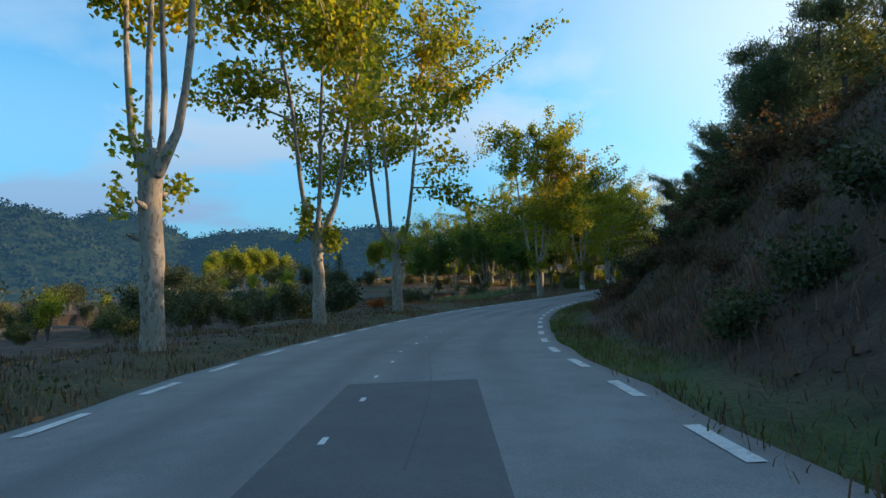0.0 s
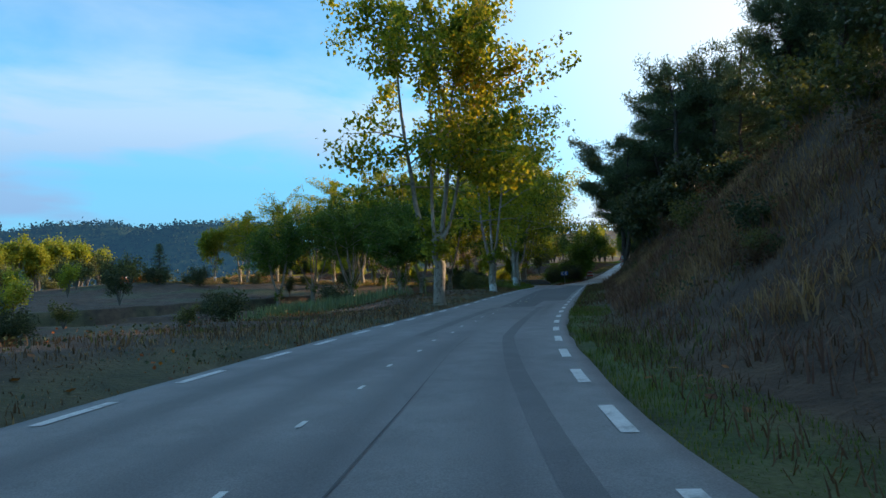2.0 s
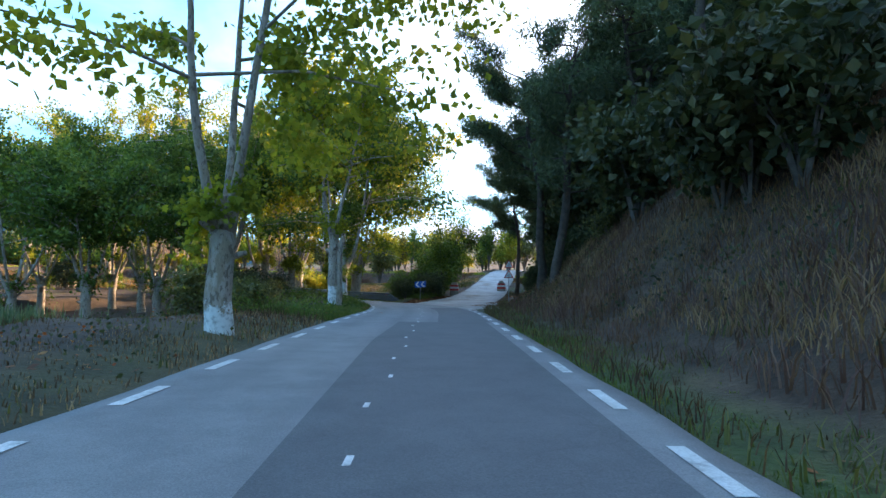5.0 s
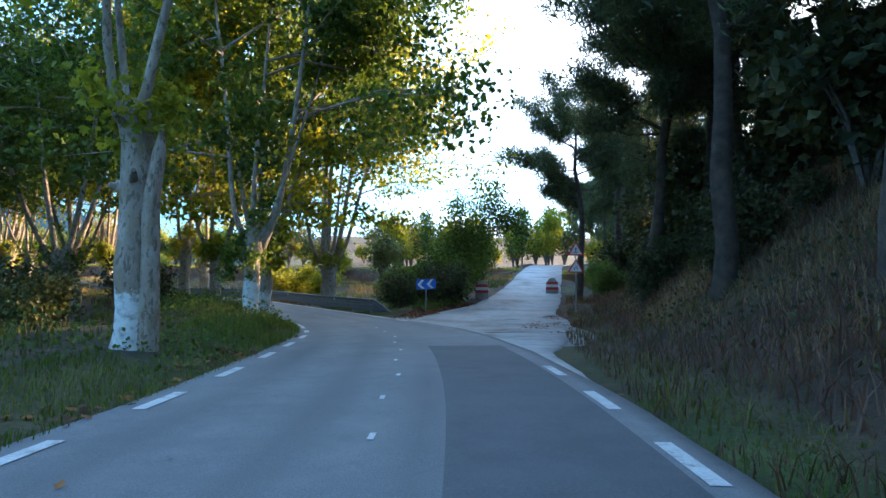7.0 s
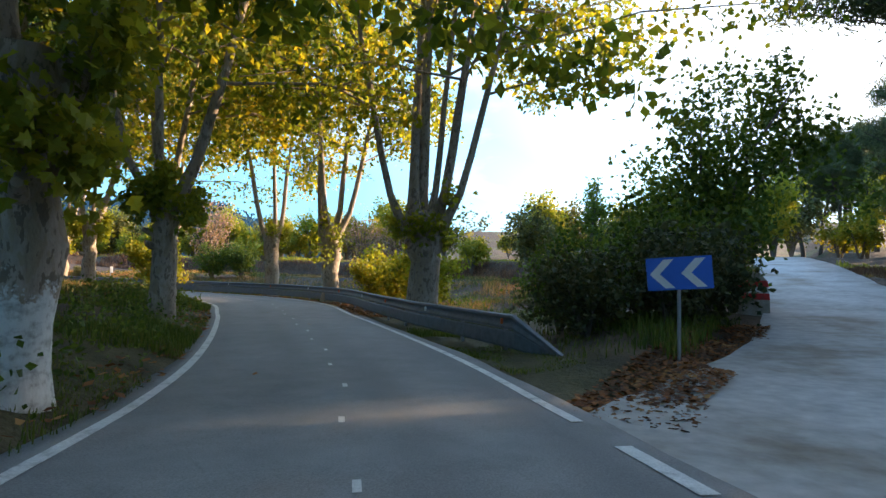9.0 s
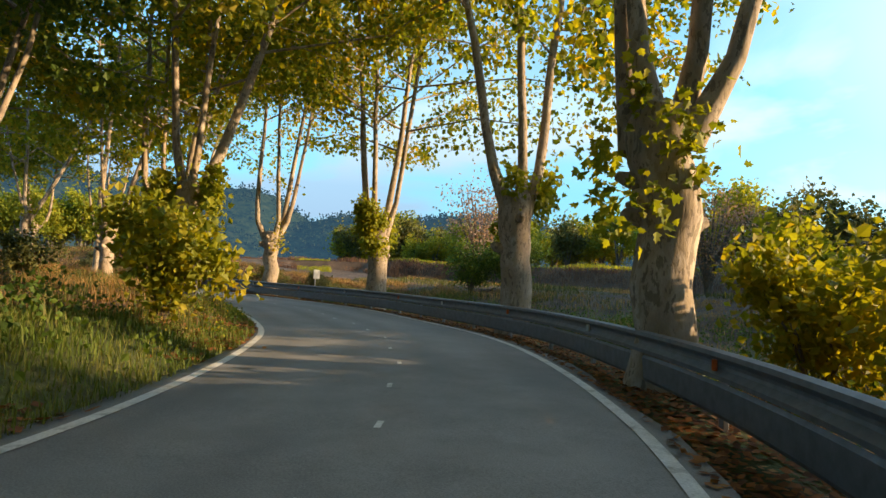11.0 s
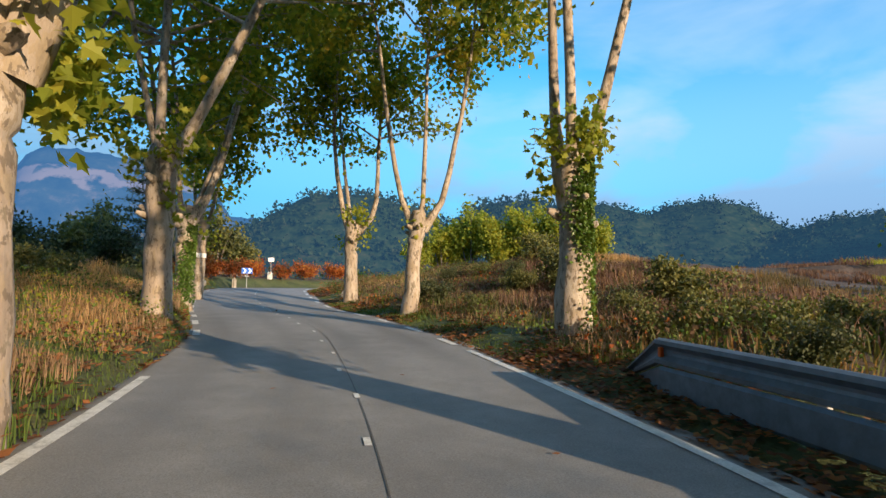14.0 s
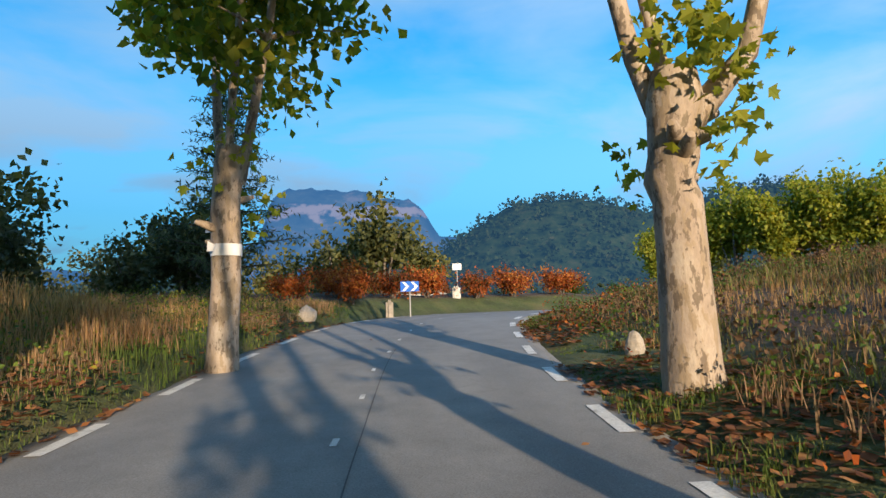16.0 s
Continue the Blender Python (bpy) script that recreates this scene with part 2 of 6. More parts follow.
def ground_material():
    m, n, l, b = material("ground_soil_and_grass", 0.95)
    v = coords(n, l)
    zone = n.new("ShaderNodeVertexColor")
    zone.layer_name = "zone"
    sp = n.new("ShaderNodeSeparateColor")
    l.new(zone.outputs["Color"], sp.inputs["Color"])
    a = noise_tex(n, l, v, 0.9, 7)
    f = noise_tex(n, l, v, 11.0, 5)
    dry = ramp(n, l, a, (0.3, (0.042, 0.026, 0.016)), (0.5, (0.085, 0.052, 0.030)), (0.7, (0.14, 0.09, 0.05)))
    green = ramp(n, l, a, (0.3, (0.035, 0.06, 0.015)), (0.5, (0.07, 0.11, 0.025)), (0.7, (0.13, 0.14, 0.045)))
    soil = ramp(n, l, a, (0.3, (0.045, 0.029, 0.021)), (0.55, (0.095, 0.063, 0.046)), (0.75, (0.17, 0.118, 0.088)))
    wood = ramp(n, l, a, (0.3, (0.02, 0.035, 0.012)), (0.6, (0.045, 0.065, 0.02)), (0.8, (0.09, 0.09, 0.03)))
    c = mixed(n, l, sp.outputs["Red"], dry, green)
    c = mixed(n, l, sp.outputs["Green"], c, soil)
    c = mixed(n, l, sp.outputs["Blue"], c, wood)
    c = mixed(n, l, 0.6, c, ramp(n, l, f, (0.3, (0.4, 0.4, 0.4)), (0.7, (1.15, 1.15, 1.15))), "MULTIPLY")
    l.new(c, b.inputs["Base Color"])
    bumped(n, l, b, f, 0.8, 0.08)
    return m


M_ASPHALT = asphalt("worn_asphalt", (0.20, 0.20, 0.202), (0.325, 0.322, 0.318), 0.60)
M_PATCH = asphalt("fresh_asphalt", (0.105, 0.108, 0.113), (0.16, 0.163, 0.168))
M_SEAM = asphalt("bitumen_seam", (0.085, 0.086, 0.088), (0.13, 0.13, 0.132))
M_PAINT = two_tone("road_paint", ((0.30, (0.30, 0.30, 0.29)), (0.45, (0.66, 0.66, 0.64)), (0.7, (0.78, 0.78, 0.76))), 5.0, 0.7, 0.2, 0.004)
M_GRAVEL = two_tone("dusty_gravel", ((0.32, (0.30, 0.25, 0.20)), (0.44, (0.43, 0.40, 0.37)), (0.55, (0.51, 0.49, 0.47)), (0.7, (0.58, 0.56, 0.54))), 0.4, 0.95, 0.5, 0.02)
M_DAMP = two_tone("damp_gravel", ((0.3, (0.07, 0.062, 0.055)), (0.7, (0.15, 0.135, 0.12))), 6.0, 0.6, 0.3, 0.01)
M_GROUND = ground_material()
M_BARK = plane_bark("plane_bark")


def limed_bark(height):
    """Plane bark with flaking lime wash up to that height over the foot."""
    m = plane_bark("limed_bark")
    n, l = m.node_tree.nodes, m.node_tree.links
    b = n["Principled BSDF"]
    base = b.inputs["Base Color"].links[0].from_socket
    v = coords(n, l, world_space=False)
    sep = n.new("ShaderNodeSeparateXYZ")
    l.new(v, sep.inputs["Vector"])
    k = n.new("ShaderNodeMath")
    k.operation = "MULTIPLY_ADD"
    l.new(noise_tex(n, l, v, 4.0, 7, 0.7), k.inputs[0])
    k.inputs[1].default_value = -1.7
    l.new(sep.outputs["Z"], k.inputs[2])
    r = n.new("ShaderNodeMapRange")
    r.inputs["From Min"].default_value, r.inputs["From Max"].default_value = height - 0.75, height - 0.85
    l.new(k.outputs["Value"], r.inputs["Value"])
    white = ramp(n, l, noise_tex(n, l, v, 9.0, 5), (0.32, (0.34, 0.33, 0.30)), (0.5, (0.66, 0.66, 0.63)), (0.7, (0.74, 0.74, 0.71)))
    l.new(mixed(n, l, r.outputs["Result"], base, white), b.inputs["Base Color"])
    return m


M_PINEBARK = two_tone("pine_bark", ((0.3, (0.045, 0.035, 0.028)), (0.6, (0.11, 0.08, 0.06)), (0.8, (0.17, 0.125, 0.095))), 4.0, 0.95, 0.8, 0.05)
M_TWIG = two_tone("twig", ((0.3, (0.10, 0.085, 0.07)), (0.7, (0.22, 0.19, 0.16))), 6.0, 0.9, 0.0)
M_LEAF = leafy("plane_leaves", ((0.10, (0.06, 0.10, 0.016)), (0.36, (0.125, 0.17, 0.024)), (0.58, (0.23, 0.24, 0.027)), (0.82, (0.38, 0.30, 0.03)), (0.97, (0.36, 0.19, 0.03))), 0.58)
M_LEAFGOLD = leafy("golden_plane_leaves", ((0.10, (0.09, 0.13, 0.016)), (0.36, (0.20, 0.21, 0.024)), (0.58, (0.34, 0.29, 0.027)), (0.85, (0.46, 0.33, 0.035))), 0.55)
M_LEAFGREEN = leafy("green_leaves", ((0.15, (0.035, 0.065, 0.014)), (0.5, (0.075, 0.13, 0.023)), (0.85, (0.16, 0.21, 0.035))), 0.35)
M_LEAFYELLOW = leafy("yellow_leaves", ((0.15, (0.12, 0.15, 0.02)), (0.5, (0.24, 0.25, 0.027)), (0.85, (0.36, 0.28, 0.03))), 0.4)
M_LEAFBRIGHT = leafy("poplar_leaves", ((0.15, (0.11, 0.15, 0.02)), (0.5, (0.22, 0.25, 0.03)), (0.85, (0.34, 0.32, 0.04))), 0.45)
M_IVY = leafy("ivy_leaves", ((0.2, (0.04, 0.08, 0.015)), (0.6, (0.09, 0.15, 0.025)), (0.9, (0.17, 0.20, 0.04))), 0.2, 0.35)
M_OLIVE = leafy("scrub_leaves", ((0.15, (0.045, 0.055, 0.022)), (0.5, (0.10, 0.11, 0.035)), (0.85, (0.19, 0.17, 0.05))), 0.25)
M_DARKSCRUB = leafy("dark_scrub", ((0.15, (0.026, 0.038, 0.018)), (0.5, (0.055, 0.07, 0.03)), (0.85, (0.11, 0.11, 0.045))), 0.2)
M_NEEDLE = leafy("pine_needles", ((0.15, (0.05, 0.075, 0.042)), (0.5, (0.092, 0.125, 0.066)), (0.85, (0.15, 0.185, 0.095))), 0.22)
M_RED = leafy("red_vine_leaves", ((0.12, (0.06, 0.05, 0.016)), (0.35, (0.19, 0.05, 0.016)), (0.6, (0.36, 0.09, 0.02)), (0.85, (0.44, 0.20, 0.04))), 0.35)
M_PINKTWIG = leafy("bare_reddish_twigs", ((0.2, (0.22, 0.14, 0.12)), (0.8, (0.40, 0.28, 0.24))), 0.3, 0.9)
M_STRAW = leafy("dry_grass", ((0.1, (0.15, 0.085, 0.042)), (0.45, (0.33, 0.19, 0.085)), (0.8, (0.47, 0.31, 0.155))), 0.3, 0.8, 0.5)
M_DULLSTRAW = leafy("faded_grass", ((0.1, (0.12, 0.073, 0.045)), (0.45, (0.24, 0.152, 0.092)), (0.85, (0.38, 0.255, 0.16))), 0.3, 0.85, 0.4)
M_BRACKEN = leafy("withered_bracken", ((0.1, (0.045, 0.027, 0.017)), (0.45, (0.092, 0.055, 0.034)), (0.85, (0.17, 0.105, 0.064))), 0.25, 0.85, 0.4)
M_HEATH = leafy("dead_purple_brown_growth", ((0.1, (0.075, 0.04, 0.036)), (0.45, (0.14, 0.08, 0.066)), (0.85, (0.24, 0.15, 0.11))), 0.3, 0.85, 0.4)
M_GRASS = leafy("green_grass", ((0.1, (0.045, 0.075, 0.015)), (0.5, (0.09, 0.14, 0.025)), (0.85, (0.19, 0.19, 0.06))), 0.3, 0.7, 0.5)
M_REED = leafy("reed_leaves", ((0.1, (0.07, 0.11, 0.06)), (0.5, (0.12, 0.17, 0.10)), (0.85, (0.22, 0.24, 0.14))), 0.3, 0.6)
M_LITTER = leafy("fallen_leaves", ((0.1, (0.06, 0.03, 0.02)), (0.4, (0.15, 0.065, 0.032)), (0.65, (0.30, 0.12, 0.045)), (0.92, (0.42, 0.23, 0.09))), 0.15, 0.85, 1.2)
M_STEEL = plain("galvanised_steel", (0.20, 0.22, 0.25), 0.55, 0.55, 0.5)
M_POST = plain("grey_post", (0.35, 0.36, 0.38), 0.5, 0.6)
M_BLUE = plain("sign_blue", (0.012, 0.13, 0.60), 0.35, 0.0, 0.1)
M_WHITE = plain("sign_white", (0.78, 0.78, 0.78), 0.4, 0.0, 0.15)
M_SIGNRED = plain("sign_red", (0.50, 0.025, 0.02), 0.4, 0.0, 0.15)
M_BLACK = plain("sign_black", (0.02, 0.02, 0.022), 0.5, 0.0, 0.1)
M_GREYBACK = plain("sign_back", (0.42, 0.43, 0.45), 0.5, 0.4)
M_ORANGE = plain("reflector_orange", (0.70, 0.12, 0.015), 0.3, 0.0, 0.1)
M_STONE = two_tone("pale_stone", ((0.3, (0.25, 0.22, 0.18)), (0.6, (0.42, 0.38, 0.33)), (0.8, (0.52, 0.49, 0.44))), 2.2, 0.9, 0.6, 0.04)
M_BLOCKRED = two_tone("flaking_red_paint", ((0.3, (0.30, 0.05, 0.04)), (0.42, (0.55, 0.035, 0.03)), (0.7, (0.60, 0.05, 0.04))), 5.0, 0.8, 0.4, 0.01)
M_BLOCKWHITE = two_tone("flaking_white_paint", ((0.3, (0.32, 0.30, 0.27)), (0.45, (0.66, 0.66, 0.64)), (0.7, (0.74, 0.74, 0.72))), 5.0, 0.8, 0.4, 0.01)
M_PLASTER = two_tone("pale_plaster", ((0.3, (0.45, 0.44, 0.43)), (0.7, (0.60, 0.59, 0.57))), 1.0, 0.9, 0.2, 0.01)
M_ROOF = two_tone("clay_roof", ((0.3, (0.24, 0.12, 0.08)), (0.7, (0.36, 0.20, 0.13))), 3.0, 0.9, 0.4, 0.02)
M_GLASS = plain("dark_window", (0.03, 0.035, 0.045), 0.15, 0.0, 0.1)
M_WOODPOST = two_tone("weathered_wood", ((0.3, (0.14, 0.12, 0.10)), (0.7, (0.28, 0.25, 0.21))), 6.0, 0.9, 0.3, 0.01)

# ---- geometry helpers ----
RNG = np.random.default_rng(7)


class Build:
    """Collects points and faces; build() makes one mesh of them."""

    def __init__(self):
        self.v, self.f, self.count = [], {}, 0

    def add(self, points, faces, slot=0):
        points, faces = np.asarray(points, np.float32).reshape(-1, 3), np.asarray(faces, np.int32)
        self.v.append(points)
        self.f.setdefault((faces.shape[1], slot), []).append(faces + self.count)
        self.count += len(points)
        return self

    def mesh(self, name, mats, smooth=False):
        me = bpy.data.meshes.new(name)
        pts = np.concatenate(self.v)
        me.vertices.add(len(pts))
        me.vertices.foreach_set("co", pts.ravel())
        sizes, loops, slots = [], [], []
        for (k, slot), chunks in self.f.items():
            fa = np.concatenate(chunks)
            sizes.append(np.full(len(fa), k, np.int32))
            loops.append(fa.ravel())
            slots.append(np.full(len(fa), slot, np.int32))
        sizes, loops, slots = np.concatenate(sizes), np.concatenate(loops), np.concatenate(slots)
        me.loops.add(len(loops))
        me.loops.foreach_set("vertex_index", loops)
        me.polygons.add(len(sizes))
        me.polygons.foreach_set("loop_start", np.concatenate([[0], np.cumsum(sizes)[:-1]]).astype(np.int32))
        me.polygons.foreach_set("loop_total", sizes)
        for m in mats:
            me.materials.append(m)
        me.polygons.foreach_set("material_index", slots)
        me.polygons.foreach_set("use_smooth", np.full(len(sizes), smooth))
        me.update(calc_edges=True)
        me.validate()
        return me


def part(name, data, parent, label=""):
    ob = new(name, data)
    ob.parent = parent
    return tagged(ob, label) if label else ob


def thing(name, m, label, category, group="", kind=""):
    ob = new(name)
    ob.empty_display_size = 0.2
    ob.matrix_world = m
    return tagged(ob, label, category, group, kind)


def unit(a):
    return a / np.maximum(np.linalg.norm(a, axis=-1, keepdims=True), 1e-9)


def tube(b, path, radii, sides=8, slot=0, cap=True, rough=0.0, rng=None):
    """A round bar along a path, with a radius at each of its points."""
    path, radii = np.asarray(path, float), np.asarray(radii, float)
    t = unit(np.gradient(path, axis=0))
    ref = np.where(np.abs(t[:, 2:3]) > 0.95, [[1.0, 0, 0]], [[0, 0, 1.0]])
    u = unit(np.cross(t, ref))
    for i in range(1, len(u)):
        u[i] = unit((u[i - 1] - t[i] * (u[i - 1] @ t[i]))[None])[0]
    w = np.cross(t, u)
    a = np.arange(sides) * 2 * np.pi / sides
    r = radii[:, None] * np.ones(sides)
    if rough and rng is not None:
        k = rng.normal(0, 1, (len(path), sides))
        k = (k + np.roll(k, 1, 1) + np.roll(k, 1, 0)) / 1.7
        r = r * (1 + rough * k)
    pts = path[:, None] + r[..., None] * (np.cos(a)[None, :, None] * u[:, None] + np.sin(a)[None, :, None] * w[:, None])
    n = len(path)
    i, j = np.meshgrid(np.arange(n - 1), np.arange(sides), indexing="ij")
    q = np.stack([i * sides + j, i * sides + (j + 1) % sides, (i + 1) * sides + (j + 1) % sides, (i + 1) * sides + j], -1).reshape(-1, 4)
    b.add(pts.reshape(-1, 3), q, slot)
    if cap:
        tip = np.concatenate([pts[-1], path[-1:] + t[-1:] * radii[-1] * 0.3])
        b.add(tip, [[k, (k + 1) % sides, sides] for k in range(sides)], slot)
    return b


def leaves(b, centres, size, rng, droop=0.3, slot=0, wide=0.8, spread=0.35):
    """One folded blade of four points at each centre, turned every way."""
    c = np.asarray(centres, float)
    n = len(c)
    s = size * rng.uniform(1 - spread, 1 + spread, (n, 1))
    ax = unit(rng.normal(0, 1, (n, 3)) - [0, 0, droop * 1.5])
    side = unit(np.cross(ax, rng.normal(0, 1, (n, 3))))
    up = np.cross(side, ax)
    p = np.stack([c, c + ax * s * 0.55 + side * s * wide * 0.5 + up * s * 0.12, c + ax * s, c + ax * s * 0.55 - side * s * wide * 0.5 + up * s * 0.12], 1)
    k = np.arange(n)[:, None] * 4
    b.add(p.reshape(-1, 3), np.concatenate([k + [0, 1, 2], k + [0, 2, 3]]), slot)
    return b


def blades(b, base, height, rng, width=0.012, lean=0.35, slot=0):
    """Grass blades: bent triangles, two to a blade."""
    base = np.asarray(base, float)
    n = len(base)
    h = np.asarray(height).reshape(-1, 1) * rng.uniform(0.6, 1.2, (n, 1))
    a = rng.uniform(0, 2 * np.pi, n)
    side = np.stack([np.cos(a), np.sin(a), 0 * a], 1)
    out = unit(np.stack([np.cos(a + 1.57), np.sin(a + 1.57), 0 * a], 1)) * lean * rng.uniform(0.2, 1.3, (n, 1))
    w = width * rng.uniform(0.7, 1.4, (n, 1)) * (0.6 + h)
    mid = base + out * h * 0.35 + [0, 0, 1] * h * 0.62
    p = np.stack([base - side * w, base + side * w, mid + side * w * 0.7, mid - side * w * 0.7, base + out * h + [0, 0, 1] * h], 1)
    k = np.arange(n)[:, None] * 5
    b.add(p.reshape(-1, 3), np.concatenate([k + [0, 1, 2], k + [0, 2, 3], k + [3, 2, 4]]), slot)
    return b


LATTICE = np.random.default_rng(3).uniform(-1, 1, (256, 256))


def value_noise(x, y, size):
    """Smooth noise in -1..1 with bumps of about that size."""
    x, y = np.asarray(x, float) / size, np.asarray(y, float) / size
    i, j = np.floor(x).astype(int), np.floor(y).astype(int)
    u, v = x - i, y - j
    u, v = u * u * (3 - 2 * u), v * v * (3 - 2 * v)
    g = lambda a, c: LATTICE[a % 256, c % 256]
    return (g(i, j) * (1 - u) + g(i + 1, j) * u) * (1 - v) + (g(i, j + 1) * (1 - u) + g(i + 1, j + 1) * u) * v


def rough_noise(x, y, size, octaves=3):
    return sum(value_noise(x + 17.3 * k, y - 9.1 * k, size / 2**k) / 2**k for k in range(octaves))


def smooth(a, lo, hi):
    t = np.clip((np.asarray(a, float) - lo) / (hi - lo), 0, 1)
    return t * t * (3 - 2 * t)


def spline(points, step):
    """A smooth line through the points, cut at even steps."""
    p = np.asarray(points, float)
    p = np.concatenate([2 * p[:1] - p[1:2], p, 2 * p[-1:] - p[-2:-1]])
    t = np.linspace(0, 1, 24, endpoint=False)[:, None]
    out = [0.5 * (2 * b + (c - a) * t + (2 * a - 5 * b + 4 * c - d) * t**2 + (3 * b - a - 3 * c + d) * t**3) for a, b, c, d in zip(p, p[1:], p[2:], p[3:])]
    q = np.concatenate(out + [p[-2:-1]])
    s = np.concatenate([[0], np.cumsum(np.linalg.norm(np.diff(q, axis=0), axis=1))])
    k = np.arange(0, s[-1], step)
    return np.stack([np.interp(k, s, q[:, n]) for n in range(q.shape[1])], 1)


class Line:
    """A line on the plan with its station and its left-hand normal."""

    def __init__(self, points, step=0.5):
        self.p = spline(points, step)
        self.step = step
        t = np.gradient(self.p[:, :2], axis=0)
        self.t = unit(t)
        self.n = np.stack([-self.t[:, 1], self.t[:, 0]], 1)
        self.s = np.arange(len(self.p)) * step

    def near(self, x, y):
        """Nearest sample, and the distance to the left (+) or right (-) of it."""
        x, y = np.ravel(x).astype(np.float32), np.ravel(y).astype(np.float32)
        idx = np.empty(len(x), int)
        px, py = self.p[:, 0].astype(np.float32), self.p[:, 1].astype(np.float32)
        for a in range(0, len(x), 20000):
            idx[a:a + 20000] = ((x[a:a + 20000, None] - px) ** 2 + (y[a:a + 20000, None] - py) ** 2).argmin(1)
        dx, dy = x - self.p[idx, 0], y - self.p[idx, 1]
        side = dx * self.n[idx, 0] + dy * self.n[idx, 1]
        return idx, np.sign(side) * np.hypot(dx, dy)

    def at(self, s, d=0.0, up=0.0):
        """Places at station s, d to the left and up above the line."""
        s, d = np.broadcast_arrays(np.asarray(s, float), np.asarray(d, float))
        g = lambda a: np.interp(s, self.s, a)
        return np.stack([g(self.p[:, 0]) + d * g(self.n[:, 0]), g(self.p[:, 1]) + d * g(self.n[:, 1]), g(self.p[:, 2]) + up], -1)

    def station(self, x, y):
        return float(self.s[self.near([x], [y])[0][0]])


# ---- the road's line ----
ROAD = Line([
    (33.5, -45, 0.9), (29, -25, 0.45), (25.4, -10, 0.08), (22.9, 0.8, -0.09), (21.7, 6.5, -0.22), (21.1, 13.5, -0.35), (20.95, 19.5, -0.44),
    (21.35, 26, -0.51), (22.5, 33.5, -0.6), (24.1, 41.2, -0.68), (25.8, 48.3, -0.73), (27.9, 56.5, -0.71), (31.3, 69.8, -0.74),
    (33.7, 79.4, -0.87), (34.9, 87.4, -1.02), (34.8, 92.2, -1.09), (33.5, 98.97, -1.17), (31.7, 104.6, -1.17), (28.9, 111.68, -1.1),
    (26.5, 117.1, -1.03), (22.3, 122.5, -0.99), (17, 126.4, -0.95), (12.77, 128.82, -0.9), (4.1, 131.05, -0.76), (-6.4, 131.3, -0.45),
    (-12, 130.6, -0.2), (-17.7, 129.6, -0.03), (-24.5, 128.85, 0.42), (-31, 129.1, 0.8), (-37, 132.5, 0.9), (-41, 141, 0.8), (-42, 175, 0.3)])
HALF = np.interp(ROAD.p[:, 1] + 0 * ROAD.s, [0, 14, 24, 33, 200], [3.2, 3.15, 2.95, 2.6, 2.55])
HALF = np.where((ROAD.p[:, 1] > 92) & (ROAD.p[:, 0] > 27), 2.18, HALF)
HALF = np.convolve(np.pad(HALF, 12, mode="edge"), np.ones(25) / 25, "valid")
GRAVEL = Line([(33.9, 86.4, -1.07), (36.4, 91.5, -1.12), (39.6, 97.2, -1.14), (43.2, 103, -1.0), (47.0, 110, -0.6), (51.5, 119, 0.35), (57.5, 132, 1.7), (66, 150, 2.9), (80, 175, 3.6)])
BANK = Line([(39.5, -50, 0), (33.8, -25, 0), (30.2, -10, 0), (27.6, 0, 0), (26.4, 8, 0), (25.8, 18, 0), (26.2, 27, 0), (27.2, 35, 0), (28.8, 43, 0), (31.0, 52, 0),
             (33.6, 62, 0), (36.0, 72, 0), (38.4, 80, 0), (41.0, 87, 0), (44.4, 94, 0), (47.0, 100, 0), (50.2, 107, 0), (55, 117, 0), (62, 131, 0), (76, 155, 0)])
S_JUNCTION, S_EAST, S_BEND, S_LAST = ROAD.station(35, 88), ROAD.station(28, 116), ROAD.station(14, 128), ROAD.station(-16, 130)


